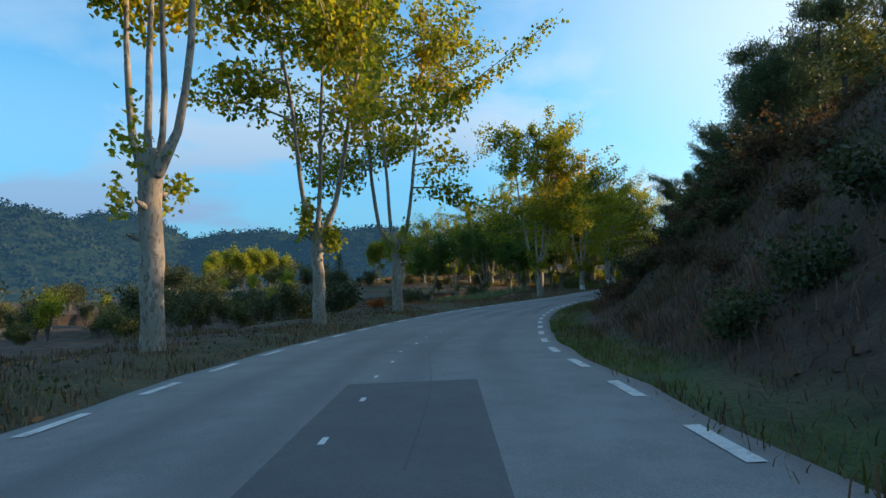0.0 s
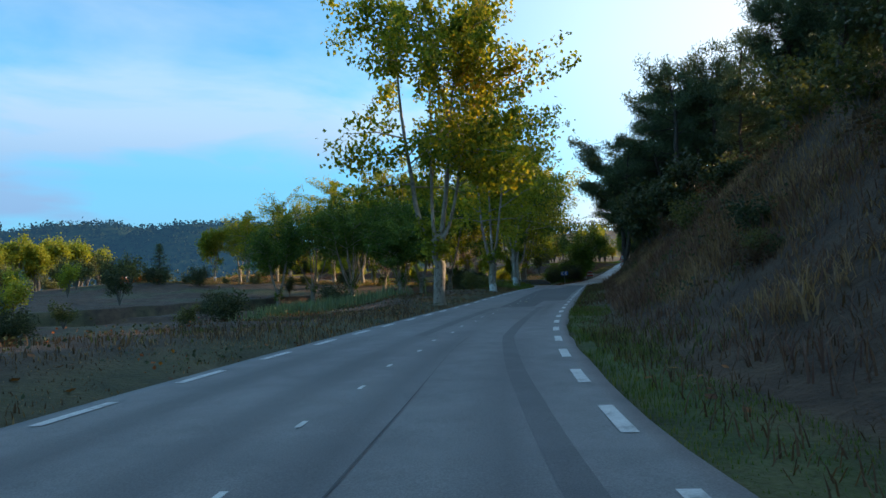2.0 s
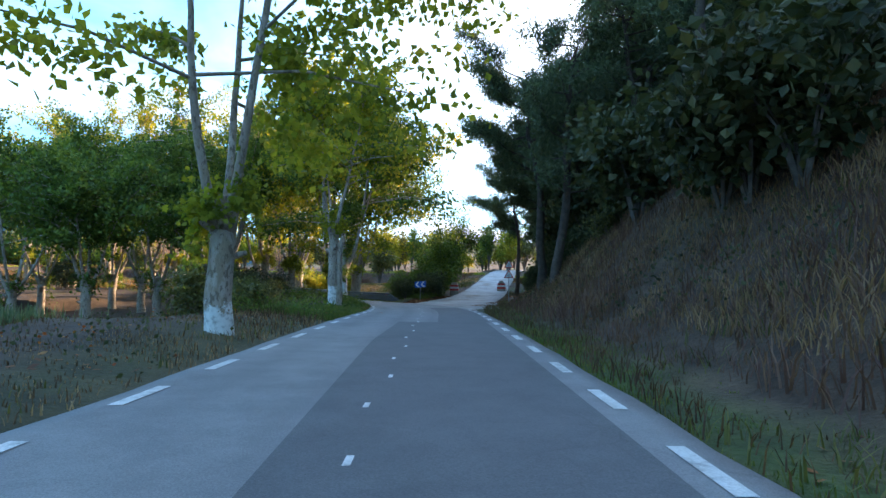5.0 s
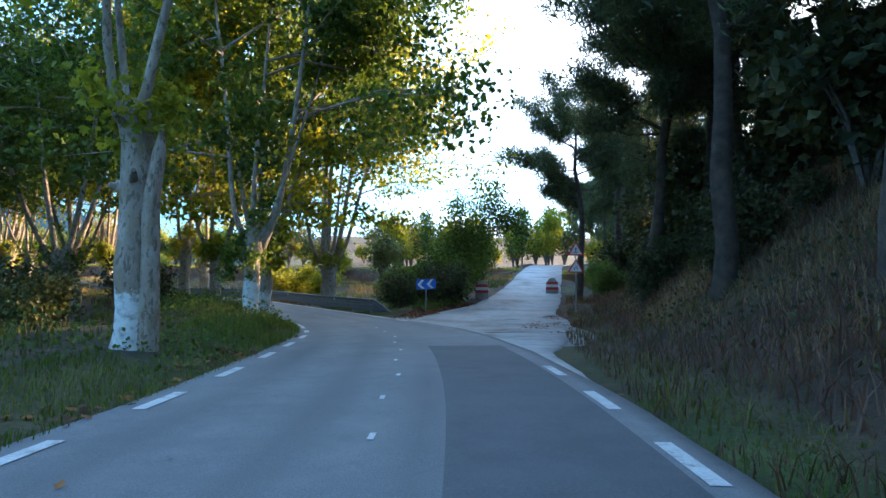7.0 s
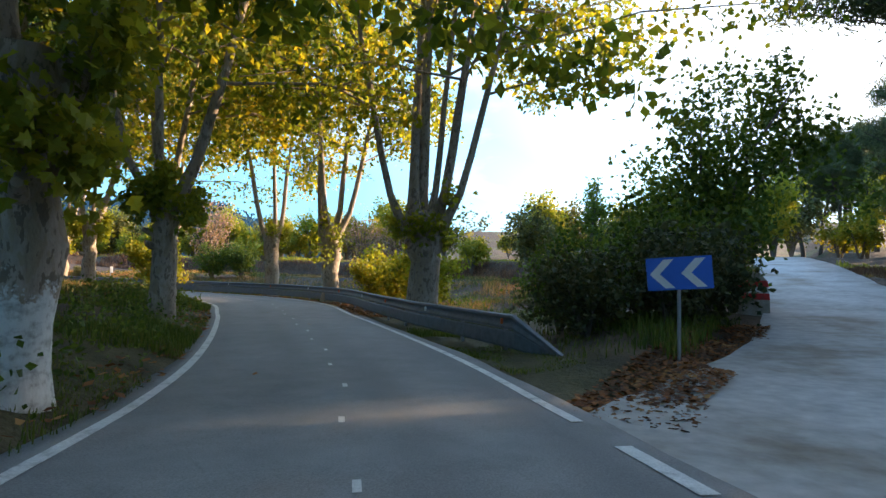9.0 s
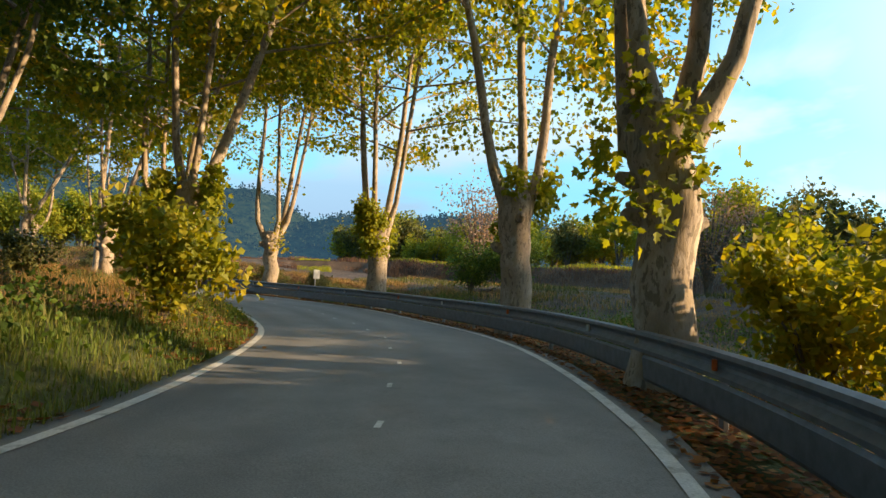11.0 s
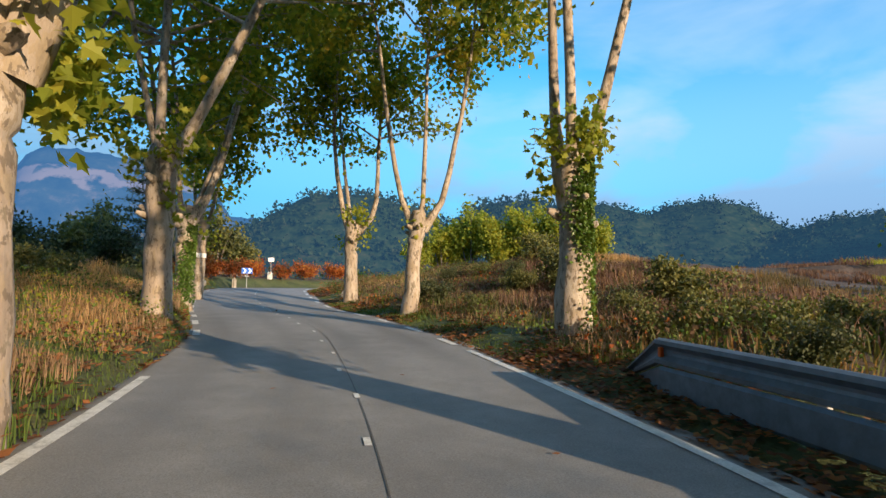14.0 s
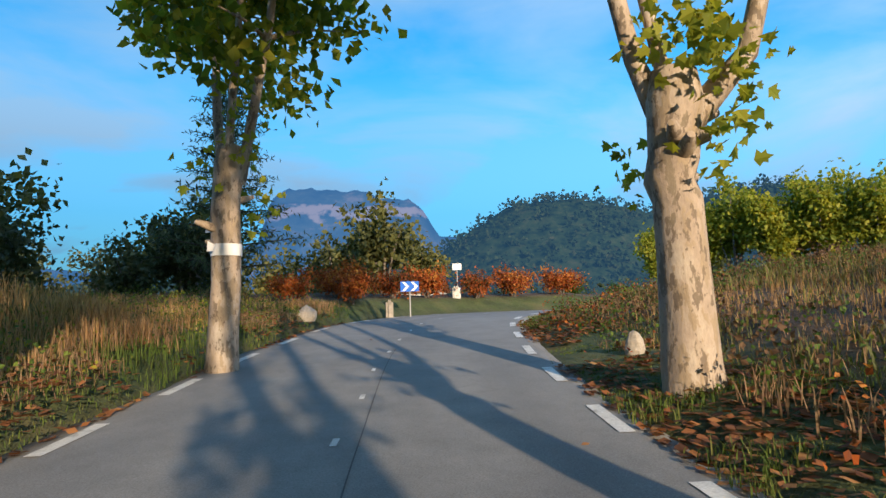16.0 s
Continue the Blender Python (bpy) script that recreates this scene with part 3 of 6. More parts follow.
def ground_z(x, y):
    shape = np.shape(x)
    x, y = np.ravel(np.asarray(x, float)), np.ravel(np.asarray(y, float))
    i, d = ROAD.near(x, y)
    s, zr, hw = ROAD.s[i], ROAD.p[i, 2], HALF[i]
    out = np.abs(d) - hw
    right, left = np.where(d < 0, out, 0), np.where(d > 0, out, 0)
    # valley inside the bend
    drop = np.interp(left, [0, 0.8, 2.2, 5.5, 12, 22, 60, 150], [0, 0.08, 0.28, 0.25, -1.0, -1.8, -2.4, -2.0])
    late = smooth(s, S_EAST, S_BEND)
    drop = drop * (1 - late) + late * (0.6 + 0.6 * smooth(s, S_BEND, S_LAST)) * np.interp(left, [0, 0.4, 1.0, 2.0, 5, 10, 25, 60], [0, 0.34, 0.5, 0.62, 0.85, 0.5, -0.6, -1.6])
    bend_up = smooth(s, S_JUNCTION - 8, S_JUNCTION + 6) * (1 - late)
    drop = drop + bend_up * np.interp(left, [0, 0.6, 1.3, 2, 5, 12], [0, 0.04, 0.26, 0.34, 0.3, 0.0])
    # beyond the guard rail: a ditch, then two field terraces
    east = smooth(s, S_JUNCTION, S_EAST)
    flat = np.interp(right, [0, 1.5, 5, 30, 90], [0, -0.05, -0.1, 0.2, 0.8])
    steps = np.interp(right, [0, 0.5, 1.2, 2.0, 4, 8, 11, 13.5, 27, 30, 60, 120], [0, 0.12, 0.26, 0.36, 0.48, 0.6, 0.7, 0.85, 1.15, 3.05, 3.4, 4.5])
    last = smooth(s, S_BEND + 18, S_BEND + 33)
    slope = np.interp(right, [0, 0.5, 1.2, 2.0, 4, 8, 11, 13.5, 27, 30, 60, 120], [0, 0.12, 0.26, 0.40, 0.85, 1.75, 2.15, 2.4, 2.7, 3.0, 3.4, 4.5])
    slope = slope * (1 - 0.38 * smooth(s, S_LAST, S_LAST + 14))
    steps = steps * (1 - last) + slope * last
    rail_side = np.interp(right, [0, 1.6, 4, 9, 12], [0, -0.05, -0.5, -0.3, 0.0]) * (1 - smooth(s, S_BEND + 8, S_BEND + 16))
    near_step = 1 - (1 - smooth(right, 9, 16)) * (1 - smooth(s, S_BEND + 8, S_BEND + 16))
    late = smooth(s, S_EAST - 9, S_EAST + 3)
    rise = east * (flat * (1 - late) + late * (steps * near_step + rail_side))
    z = zr + drop + rise - 0.05
    # terraced fields across the valley
    far = smooth(left, 18, 30) * (1 - smooth(s, S_EAST, S_BEND))
    z += far * 0.5 * (np.floor((y + 0.35 * x) / 11) % 2)
    # the side track
    gi, gd = GRAVEL.near(x, y)
    near_track = (1 - smooth(np.abs(gd), 2.4, 7.5)) * smooth(y, 88, 93) * (right > 0.2)
    z = z * (1 - near_track) + near_track * (GRAVEL.p[gi, 2] - 0.05)
    # the low island between road and track
    z += 0.6 * np.exp(-((x - 39.6) / 2.4) ** 2 - ((y - 103.6) / 3.6) ** 2) * smooth(gd, 2.2, 4.2) * smooth(right, 0.6, 1.6)
    # the cutting: a steep bank, then a wooded hill
    bi, bd = BANK.near(x, y)
    q = -bd
    by = BANK.p[bi, 1]
    crest = np.interp(by, [-50, 0, 20, 34, 48, 64, 80, 96, 120, 160], [6.6, 6.6, 6.6, 6.8, 6.9, 6.8, 6.6, 5.2, 3.2, 1.5])
    bank = crest * (0.82 * smooth(q, -0.2, 7.5) ** 0.9 + 0.18 * smooth(q, 5, 12)) + np.clip(q - 8, 0, 60) * 0.16 * (1 - 0.85 * smooth(by, 92, 124))
    bank *= 1 + 0.10 * rough_noise(x, y, 5.0) * smooth(q, 0.5, 3)
    z += np.where(q > -0.5, bank, 0)
    away = smooth(out, 1.0, 4.0)
    z += away * (0.10 * rough_noise(x, y, 2.2) + 0.16 * rough_noise(x, y, 9.0))
    z += 14.0 * smooth(y, 155, 330) * smooth(x, 0, 40)
    z += smooth(out, 60, 260) * (5.0 * value_noise(x, y, 120) + 2.0)
    return z.reshape(shape)


def axis(lo, hi, fine, reach):
    core = np.arange(lo, hi + fine, fine)
    grow = fine * np.cumsum(1.13 ** np.arange(1, 70))
    grow = grow[grow < reach]
    return np.concatenate([lo - grow[::-1], core, hi + grow])


def grid_faces(nx, ny):
    i, j = np.meshgrid(np.arange(nx - 1), np.arange(ny - 1), indexing="ij")
    return np.stack([i * ny + j, (i + 1) * ny + j, (i + 1) * ny + j + 1, i * ny + j + 1], -1).reshape(-1, 4)


gx, gy = axis(-58, 66, 0.8, 2600), axis(-14, 160, 0.8, 2600)
GX, GY = np.meshgrid(gx, gy, indexing="ij")
GZ = ground_z(GX, GY)
i_road, d_road = ROAD.near(GX, GY)
edge = (np.abs(d_road) - HALF[i_road]).reshape(GX.shape)
ti, td = GRAVEL.near(GX, GY)
td = td.reshape(GX.shape)
on_track = (td < 3.4) & (td > -6.3) & (GRAVEL.s[ti].reshape(GX.shape) > 1.0) & (edge > 0.2)
on_track &= np.abs(td) < np.interp(GRAVEL.s[ti].reshape(GX.shape), [0, 2, 7, 12, 18, 36], [4.4, 5.8, 6.2, 5.2, 3.2, 2.4])
GZ = np.where(on_track, np.minimum(GZ, GRAVEL.p[ti, 2].reshape(GX.shape) - 0.14), GZ)
near_edge = ROAD.p[i_road, 2].reshape(GX.shape) - 0.10 + 0.55 * np.clip(edge - 0.15, 0, None)
GZ = np.where((edge < 1.3) & (edge > 0.2), np.minimum(GZ, near_edge), GZ)
GZ = np.where(edge < 0.35, np.minimum(GZ, ROAD.p[i_road, 2].reshape(GX.shape) - 0.12), GZ)
me = Build().add(np.stack([GX, GY, GZ], -1), grid_faces(len(gx), len(gy))).mesh("ground", [M_GROUND], True)
_, d_bank = BANK.near(GX, GY)
d_bank = d_bank.reshape(GX.shape)
sroad = ROAD.s[i_road].reshape(GX.shape)
side = np.sign(d_road).reshape(GX.shape)
mott = rough_noise(GX, GY, 6.0)
verge = (1 - smooth(edge, 1.2, 3.0))
zone = np.zeros((*GX.shape, 4), np.float32)
zone[..., 3] = 1
green = verge * np.where(sroad > S_EAST, 0.85, 0.4)
green = np.where((side < 0) & (sroad < S_JUNCTION - 10), 0.95 * (1 - smooth(edge, 0.9, 1.7)), green)
green = np.maximum(green, smooth(mott, 0.15, 0.8) * 0.6 * smooth(edge, 3, 8))
zone[..., 0] = np.clip(green, 0, 1)
field = smooth(edge, 11, 13) * (1 - smooth(edge, 26, 28)) * (side < 0) * smooth(sroad, S_EAST, S_BEND)
valley = smooth(edge, 16, 24) * (1 - smooth(edge, 50, 80)) * (side > 0)
zone[..., 1] = np.clip(np.maximum.reduce([field * 0.8, valley * (0.12 + 0.4 * mott), (d_bank < 0) * 0.25 + 0 * edge, 0.5 * (1 - smooth(edge, 0.0, 0.7))]), 0, 1)
zone[..., 2] = np.clip(np.maximum.reduce([smooth(edge, 70, 160), smooth(-d_bank, 9, 13) * 0.9]), 0, 1) * (1 - 0.9 * smooth(GX, 0, 25) * smooth(GY, 150, 165) * (1 - smooth(GY, 330, 420)))
ca = me.color_attributes.new("zone", "FLOAT_COLOR", "POINT")
ca.data.foreach_set("color", zone.ravel())
ground = tagged(new("ground", me), "dry grassy ground with green verges and bare soil", "ground", kind="structure")


# ---- carriageway ----
def strip(line, s0, s1, left, right, lift=0.0, skirt=0.0, step=0.5, mat=None, name="strip"):
    """A flat band along a line between two offsets, with a skirt down to the ground where asked."""
    s = np.append(np.arange(s0, s1, step), s1)
    lf = left(s) if callable(left) else np.full(len(s), left)
    rt = right(s) if callable(right) else np.full(len(s), right)
    cols = [line.at(s, lf, lift), line.at(s, (lf + rt) / 2, lift), line.at(s, rt, lift)]
    if skirt:
        cols = [line.at(s, lf + 0.05, lift - skirt)] + cols + [line.at(s, rt - 0.05, lift - skirt)]
    k = len(cols)
    return Build().add(np.stack(cols, 1), grid_faces(len(s), k)[:, ::-1]).mesh(name, [mat], True)


half_at = lambda s: np.interp(s, ROAD.s, HALF)
frayed = lambda s, k: 0.06 * rough_noise(np.asarray(s) * 1.0, np.full(len(s), 3.0 * k), 1.2)
S_END = ROAD.s[-1]
road = tagged(new("road", strip(ROAD, 0, S_END, lambda s: half_at(s) + 0.28 + frayed(s, 1), lambda s: -half_at(s) - 0.28 + frayed(s, 2), 0.0, 0.14, 0.5, M_ASPHALT, "road")),
              "worn grey asphalt country road with faded white markings", "road", kind="structure")
side_track = tagged(new("side_track", strip(GRAVEL, 0, 95, lambda s: np.interp(s, [0, 5, 11, 18, 36], [2.6, 3.4, 3.2, 2.5, 2.2]) + frayed(s, 5), lambda s: -np.interp(s, [0, 2, 6, 10, 13, 18, 36], [3.2, 5.3, 5.8, 4.8, 4.3, 2.9, 2.2]) + frayed(s, 6), -0.02, 0.12, 0.5, M_GRAVEL, "side_track")),
                    "pale dusty gravel track branching off the road", "track", kind="structure")


apron = part("track_apron", strip(ROAD, 123.5, 137.0, lambda s: -half_at(s) - 0.20, lambda s: -half_at(s) - np.interp(s, [123.5, 128, 132, 137], [0.22, 0.28, 0.7, 3.0]) + frayed(s, 7), -0.012, 0.10, 0.5, M_GRAVEL, "track_apron"), side_track, "dusty gravel spilling along the road edge")
for k, (px, py, wx, wy) in enumerate(((39.1, 91.0, 0.30, 0.16), (38.6, 90.1, 0.46, 0.24), (39.2, 90.15, 0.34, 0.14), (38.4, 89.5, 0.34, 0.13), (41.4, 96.5, 0.40, 0.22), (37.4, 92.0, 0.22, 0.10))):
    an = np.linspace(0, 2 * np.pi, 18, endpoint=False)
    rr = 1 + 0.22 * np.sin(3 * an + k) + 0.12 * np.sin(5 * an + 2 * k)
    hi, hd = GRAVEL.near([px], [py])
    ring = np.column_stack([px + wx * rr * np.cos(an), py + wy * rr * np.sin(an), np.full(18, GRAVEL.p[hi[0], 2] - 0.012)])
    part("pothole", Build().add(np.concatenate([ring, [[px, py, GRAVEL.p[hi[0], 2] - 0.014]]]), [[j, (j + 1) % 18, 18] for j in range(18)]).mesh("pothole", [M_DAMP]), side_track, "damp dark pothole in the gravel")


# wheel tracks darken each lane
cols = np.concatenate([np.linspace(-1, 1, 25)])
ss = np.arange(0, S_END, 1.0)
lat = cols[None, :] * (half_at(ss)[:, None] + 0.28)
pts = np.stack([ROAD.at(ss, lat[:, k]) for k in range(25)], 1)
fray = np.abs(cols)[None, :] > 0.99
pts[..., :2] += np.where(fray, 0.06 * rough_noise(ss, 0 * ss + 5, 1.2)[:, None], 0)[..., None]
skirt_l, skirt_r = pts[:, :1].copy(), pts[:, -1:].copy()
skirt_l[..., 2] -= 0.14
skirt_r[..., 2] -= 0.14
pts = np.concatenate([skirt_l, pts, skirt_r], 1)
lat = np.concatenate([lat[:, :1], lat, lat[:, -1:]], 1)
me = Build().add(pts, grid_faces(len(ss), 27)).mesh("road", [M_ASPHALT], True)
wear = sum(np.exp(-((lat - c) / 0.30) ** 2) for c in (-1.85, -0.5, 0.65, 1.95))
wear = np.clip(wear * (0.55 + 0.6 * rough_noise(np.repeat(ss, 27), np.tile(np.arange(27) * 0.4, len(ss)), 9.0).reshape(len(ss), 27)), 0, 1)
ca = me.color_attributes.new("wear", "FLOAT_COLOR", "POINT")
ca.data.foreach_set("color", np.repeat(wear[..., None], 4, -1).astype(np.float32).ravel())
road.data = me


def patch(s0, s1, left, right, mat=M_PATCH, label="darker repaired patch of asphalt"):
    ob = part("asphalt_patch", strip(ROAD, s0, s1, left, right, 0.004, 0, 0.5, mat, "asphalt_patch"), road, label)
    return ob


M_STREAK = asphalt("darkened_asphalt", (0.135, 0.137, 0.142), (0.205, 0.206, 0.209))
M_DULL = asphalt("dull_asphalt", (0.165, 0.166, 0.169), (0.255, 0.254, 0.253))
bend_in = lambda a, b: (lambda s: np.interp(s, [68, 72, 79], [a, a + 0.25, b]))
for s0, s1, d0, d1, mat in ((ROAD.station(24.6, -7), ROAD.station(22.8, 1.6), 0.35, -1.45, M_PATCH), (92, 97, 0.40, -1.2, M_PATCH),
                            (97, 117.5, lambda s: np.interp(s, [97, 111, 117], [0.40, 0.75, 0.6]), -2.3, M_PATCH), (117.5, 133.3, -0.7, -2.42, M_PATCH)):
    patch(s0, s1, d0, d1, mat)
for s0, s1, d0, d1 in ((79.5, 91.9, lambda s: np.interp(s, [80, 92], [0.78, 0.70]), lambda s: np.interp(s, [80, 92], [0.47, 0.31])), (79, 91.9, -1.42, -1.68), (68, 79, bend_in(-2.25, -1.42), bend_in(-2.52, -1.68))):
    patch(s0, s1, d0, d1, M_STREAK, "dark bitumen streak along a wheel track")
patch(84.5, 91.9, 0.28, -1.40, M_DULL, "dull worn stretch of asphalt")
crack = part("road_seam", strip(ROAD, 44, 79, lambda s: -0.72 + 0.09 * np.sin(s * 0.5), lambda s: -0.735 + 0.09 * np.sin(s * 0.5 + 0.1), 0.006, 0, 0.35, M_SEAM, "road_seam"), road, "dark crack along the lane")
seam = part("road_seam", strip(ROAD, ROAD.station(3, 131), ROAD.station(-24, 128.6), lambda s: -0.10 + 0.10 * np.sin(s * 0.17), lambda s: -0.112 + 0.10 * np.sin(s * 0.17), 0.006, 0, 0.5, M_SEAM, "road_seam"), road, "dark bitumen seam")


def mark(name, s0, s1, d, wide, lift=0.009):
    w = wide / 2
    return part(name, strip(ROAD, s0, s1, lambda s: d(s) + w, lambda s: d(s) - w, lift, 0, 0.35, M_PAINT, name), road)


left_edge, right_edge = (lambda s: half_at(s) - 0.03), (lambda s: -half_at(s) + 0.03)
L_SOLID = (ROAD.station(32.2, 91.5), ROAD.station(-3.0, 129))
R_SOLID = (ROAD.station(35.6, 97.2), ROAD.station(-5.0, 133))
R_STARTS = np.concatenate([np.arange(24.51, 200, 2.42), np.arange(203.9, S_END - 40, 2.42)])
L_STARTS = np.concatenate([np.arange(82.66 - 2.32 * 24, 82, 2.32), np.arange(82.66, 200, 2.405), np.arange(206.3, S_END - 40, 2.42)])
for starts, d, (a, c) in ((L_STARTS, left_edge, L_SOLID), (R_STARTS, right_edge, R_SOLID)):
    for s in starts:
        if not a - 0.8 < s < c and not (d is right_edge and S_JUNCTION - 6.5 < s < a and not -0.2 < s - ROAD.station(34.6, 94.0) < 2.3):
            mark("edge_dash", s, s + 1.08, d, 0.15)
mark("edge_line", *L_SOLID, left_edge, 0.13)
mark("edge_line", *R_SOLID, right_edge, 0.13)
for s in np.arange(ROAD.station(29, -20) + 0.7, S_END - 40, 1.86):
    off = 0.05 * math.sin(s * 1.7)
    mark("centre_mark", s, s + 0.24, lambda q: 0 * q + off, 0.06)

# ---- trees and shrubs ----
def gz(x, y):
    return float(ground_z(np.array([x]), np.array([y]))[0])


def lobed(b, centres, size, rng):
    """Broad five-pointed leaves, hanging."""
    c = np.asarray(centres, float)
    n = len(c)
    s = size * rng.uniform(0.6, 1.3, (n, 1))
    ax = unit(rng.normal(0, 1, (n, 3)) * [1, 1, 0.6] - [0, 0, 0.7])
    side = unit(np.cross(ax, rng.normal(0, 1, (n, 3))))
    up = np.cross(side, ax)
    pts = [(0, 0), (0.25, 0.55), (0.45, 0.28), (0.72, 0.42), (0.72, 0.18), (1.05, 0.0), (0.72, -0.18), (0.72, -0.42), (0.45, -0.28), (0.25, -0.55)]
    p = np.stack([c + ax * s * u + side * s * w + up * s * (0.25 * abs(w)) for u, w in pts], 1)
    k = np.arange(n)[:, None] * 10
    b.add(p.reshape(-1, 3), np.concatenate([k + [0, j, j + 1] for j in range(1, 9)]))
    return b


def plane_tree(x, y, r, fork, top, limbs=4, spread=0.32, seed=1, n_leaf=5200, collar=0, ivy=0.0, lime=0.0, lean=(0, 0), leaf=None, label="", dead=False, open_y=None, low=0.42, size=0.21, burl=True, wide=1.0, head_z=None, fan=(), yaw=0.0, subs=12):
    """A pollarded plane: stout trunk, swollen head, steep limbs, leafy top; sprouts round the head where there are some.
    fan: the limbs one by one, as start, elbow, slope and thickness across a line of sight that looks yaw degrees left of +y."""
    rng = np.random.default_rng(seed)
    z0 = gz(x, y)
    fork = head_z - z0 if head_z is not None else fork
    text = label or "tall pollarded plane tree with mottled bark beside the road"
    tree = thing("plane_tree", pose(x, y, z0), text, "tree", "plane trees along the road")
    h = np.array([-0.35, 0.0, 0.25, 0.7, 1.4, *np.linspace(2.0, fork - 0.5, 4), fork - 0.1, fork + 0.25])
    wob = 0.05 * r / 0.4 * rng.normal(0, 1, (len(h), 2))
    wob[:3] = 0
    path = np.column_stack([lean[0] * h / fork + wob[:, 0], lean[1] * h / fork + wob[:, 1], h])
    rad = r * np.interp(h, [-0.35, 0, 0.3, 0.9, fork * 0.6, fork - 0.5, fork, fork + 0.3], [1.25, 1.14, 1.04, 1.0, 0.94, 1.0, 1.14, 0.8])
    b = Build()
    tube(b, path, rad, 14, 0, True, 0.045, rng)
    if burl:
        for _ in range(5):
            a, hh = rng.uniform(0, 6.28), rng.uniform(fork * 0.55, fork)
            c = path[-2] * (hh / fork) * [1, 1, 0] + [math.cos(a) * r * 0.85, math.sin(a) * r * 0.85, hh]
            out = np.array([math.cos(a), math.sin(a), 0.35])
            tube(b, [c - out * 0.15, c + out * 0.10 * rng.uniform(0.5, 1.6), c + out * 0.22 * rng.uniform(0.7, 1.5)], [r * 0.34, r * 0.30, r * 0.16], 7, 0, True, 0.1, rng)
    part("trunk", b.mesh("trunk", [limed_bark(lime) if lime else M_BARK], True), tree, "mottled trunk with a flaking white lime-washed foot" if lime else "")
    head = path[-2]
    spots, n_sub = [], subs
    a0 = rng.uniform(0, 6.28)
    ya = radians(yaw)
    across, ahead = np.array([math.cos(ya), math.sin(ya)]), np.array([-math.sin(ya), math.cos(ya)])
    t = np.linspace(0, 1, 12)
    for k in range(len(fan) or limbs):
        L = (top - fork) * rng.uniform(0.84, 1.0)
        h = t * L
        bend = 0.022 * L * np.cumsum(rng.normal(0, 0.5, (12, 2)), 0) * t[:, None] * 0.6
        if fan:
            start, elbow, slope, thick = fan[k]
            side = start + elbow * (1 - np.exp(-h / 0.6)) + slope * h * (1 - 0.2 * t)
            deep = rng.uniform(-0.16, 0.16) * h + 0.4 * r * (-1) ** k
            xy = side[:, None] * across + deep[:, None] * ahead
            a = math.atan2(*(xy[-1] - xy[0])[::-1])
            lr = r * 0.44 * thick
        else:
            a = a0 + k * 6.283 / limbs + rng.uniform(-0.35, 0.35)
            reach = spread * L * (0.30 * (1 - np.exp(-5 * t)) + 0.70 * t) * rng.uniform(0.6, 1.15)
            xy = np.array([math.cos(a), math.sin(a)]) * (r * 0.55 + reach)[:, None]
            lr = r * rng.uniform(0.30, 0.42)
        p = np.column_stack([head[:2] + xy + bend, head[2] - 0.25 + h])
        rr = lr * np.interp(t, [0, 0.06, 0.5, 1], [1.5, 1.0, 0.62, 0.10])
        lb = tube(Build(), p, rr, 8, 0, True, 0.05, rng)
        for _ in range(n_sub):
            u = rng.uniform(low, 0.98)
            q = np.array([np.interp(u, t, p[:, m]) for m in range(3)])
            aa = a + rng.normal(0, 1.3)
            ln = rng.uniform(1.2, 3.3) * wide * (1.25 - 0.6 * u) * (top - fork) / 11
            w = np.array([math.cos(aa), math.sin(aa), rng.uniform(-0.15, 0.9)])
            e = np.array([q, q + w * ln * 0.5, q + w * ln + [0, 0, -0.12 * ln]])
            tube(lb, e, [0.05, 0.032, 0.012], 4, 0, False)
            spots += [(q, e[2], 1.0)]
        for u in (0.72, 0.86, 1.0):
            q = np.array([np.interp(u, t, p[:, m]) for m in range(3)])
            spots.append((q - [0, 0, 0.6], q + [0, 0, 0.5], 0.9))
        part("limb", lb.mesh("limb", [M_BARK], True), tree)
    if n_leaf:
        n_leaf = int(n_leaf * 1.9)
        idx = rng.integers(0, len(spots), n_leaf)
        clump = rng.normal(0, 0.45, (len(spots) * 5, 3))
        s0, s1 = np.array([s[0] for s in spots])[idx], np.array([s[1] for s in spots])[idx]
        u = rng.uniform(0.25, 1.12, (n_leaf, 1))
        c = s0 * (1 - u) + s1 * u + clump[idx * 5 + rng.integers(0, 5, n_leaf)] + rng.normal(0, 0.20, (n_leaf, 3))
        c = c[c[:, 2] > max(3.6, fork + 0.5)]
        tagged(part("crown", leaves(Build(), c, size, rng, 0.5).mesh("crown", [leaf or M_LEAF]), tree, "crown of green and yellowing leaves"), kind="stuff")
    if collar:
        puffs = np.column_stack([rng.uniform(0, 6.28, 9), r * 0.8 + np.clip(np.abs(rng.normal(0, 0.36, 9)), 0, 0.42), rng.normal(0.2, 0.5, 9)])
        collar = int(collar * 1.7)
        k = puffs[rng.integers(0, 9, collar)]
        a, rad, v = k[:, 0] + rng.normal(0, 0.35, collar), k[:, 1] + np.abs(rng.normal(0, 0.2, collar)), k[:, 2] + rng.normal(0, 0.24, collar)
        c = np.column_stack([head[0] + np.cos(a) * rad, head[1] + np.sin(a) * rad, head[2] - 0.1 + v])
        tagged(part("sprout_foliage", lobed(Build(), c, size * 0.74, rng).mesh("sprout_foliage", [leaf or M_LEAFBRIGHT]), tree, "leafy sprouts round the head"), kind="stuff")
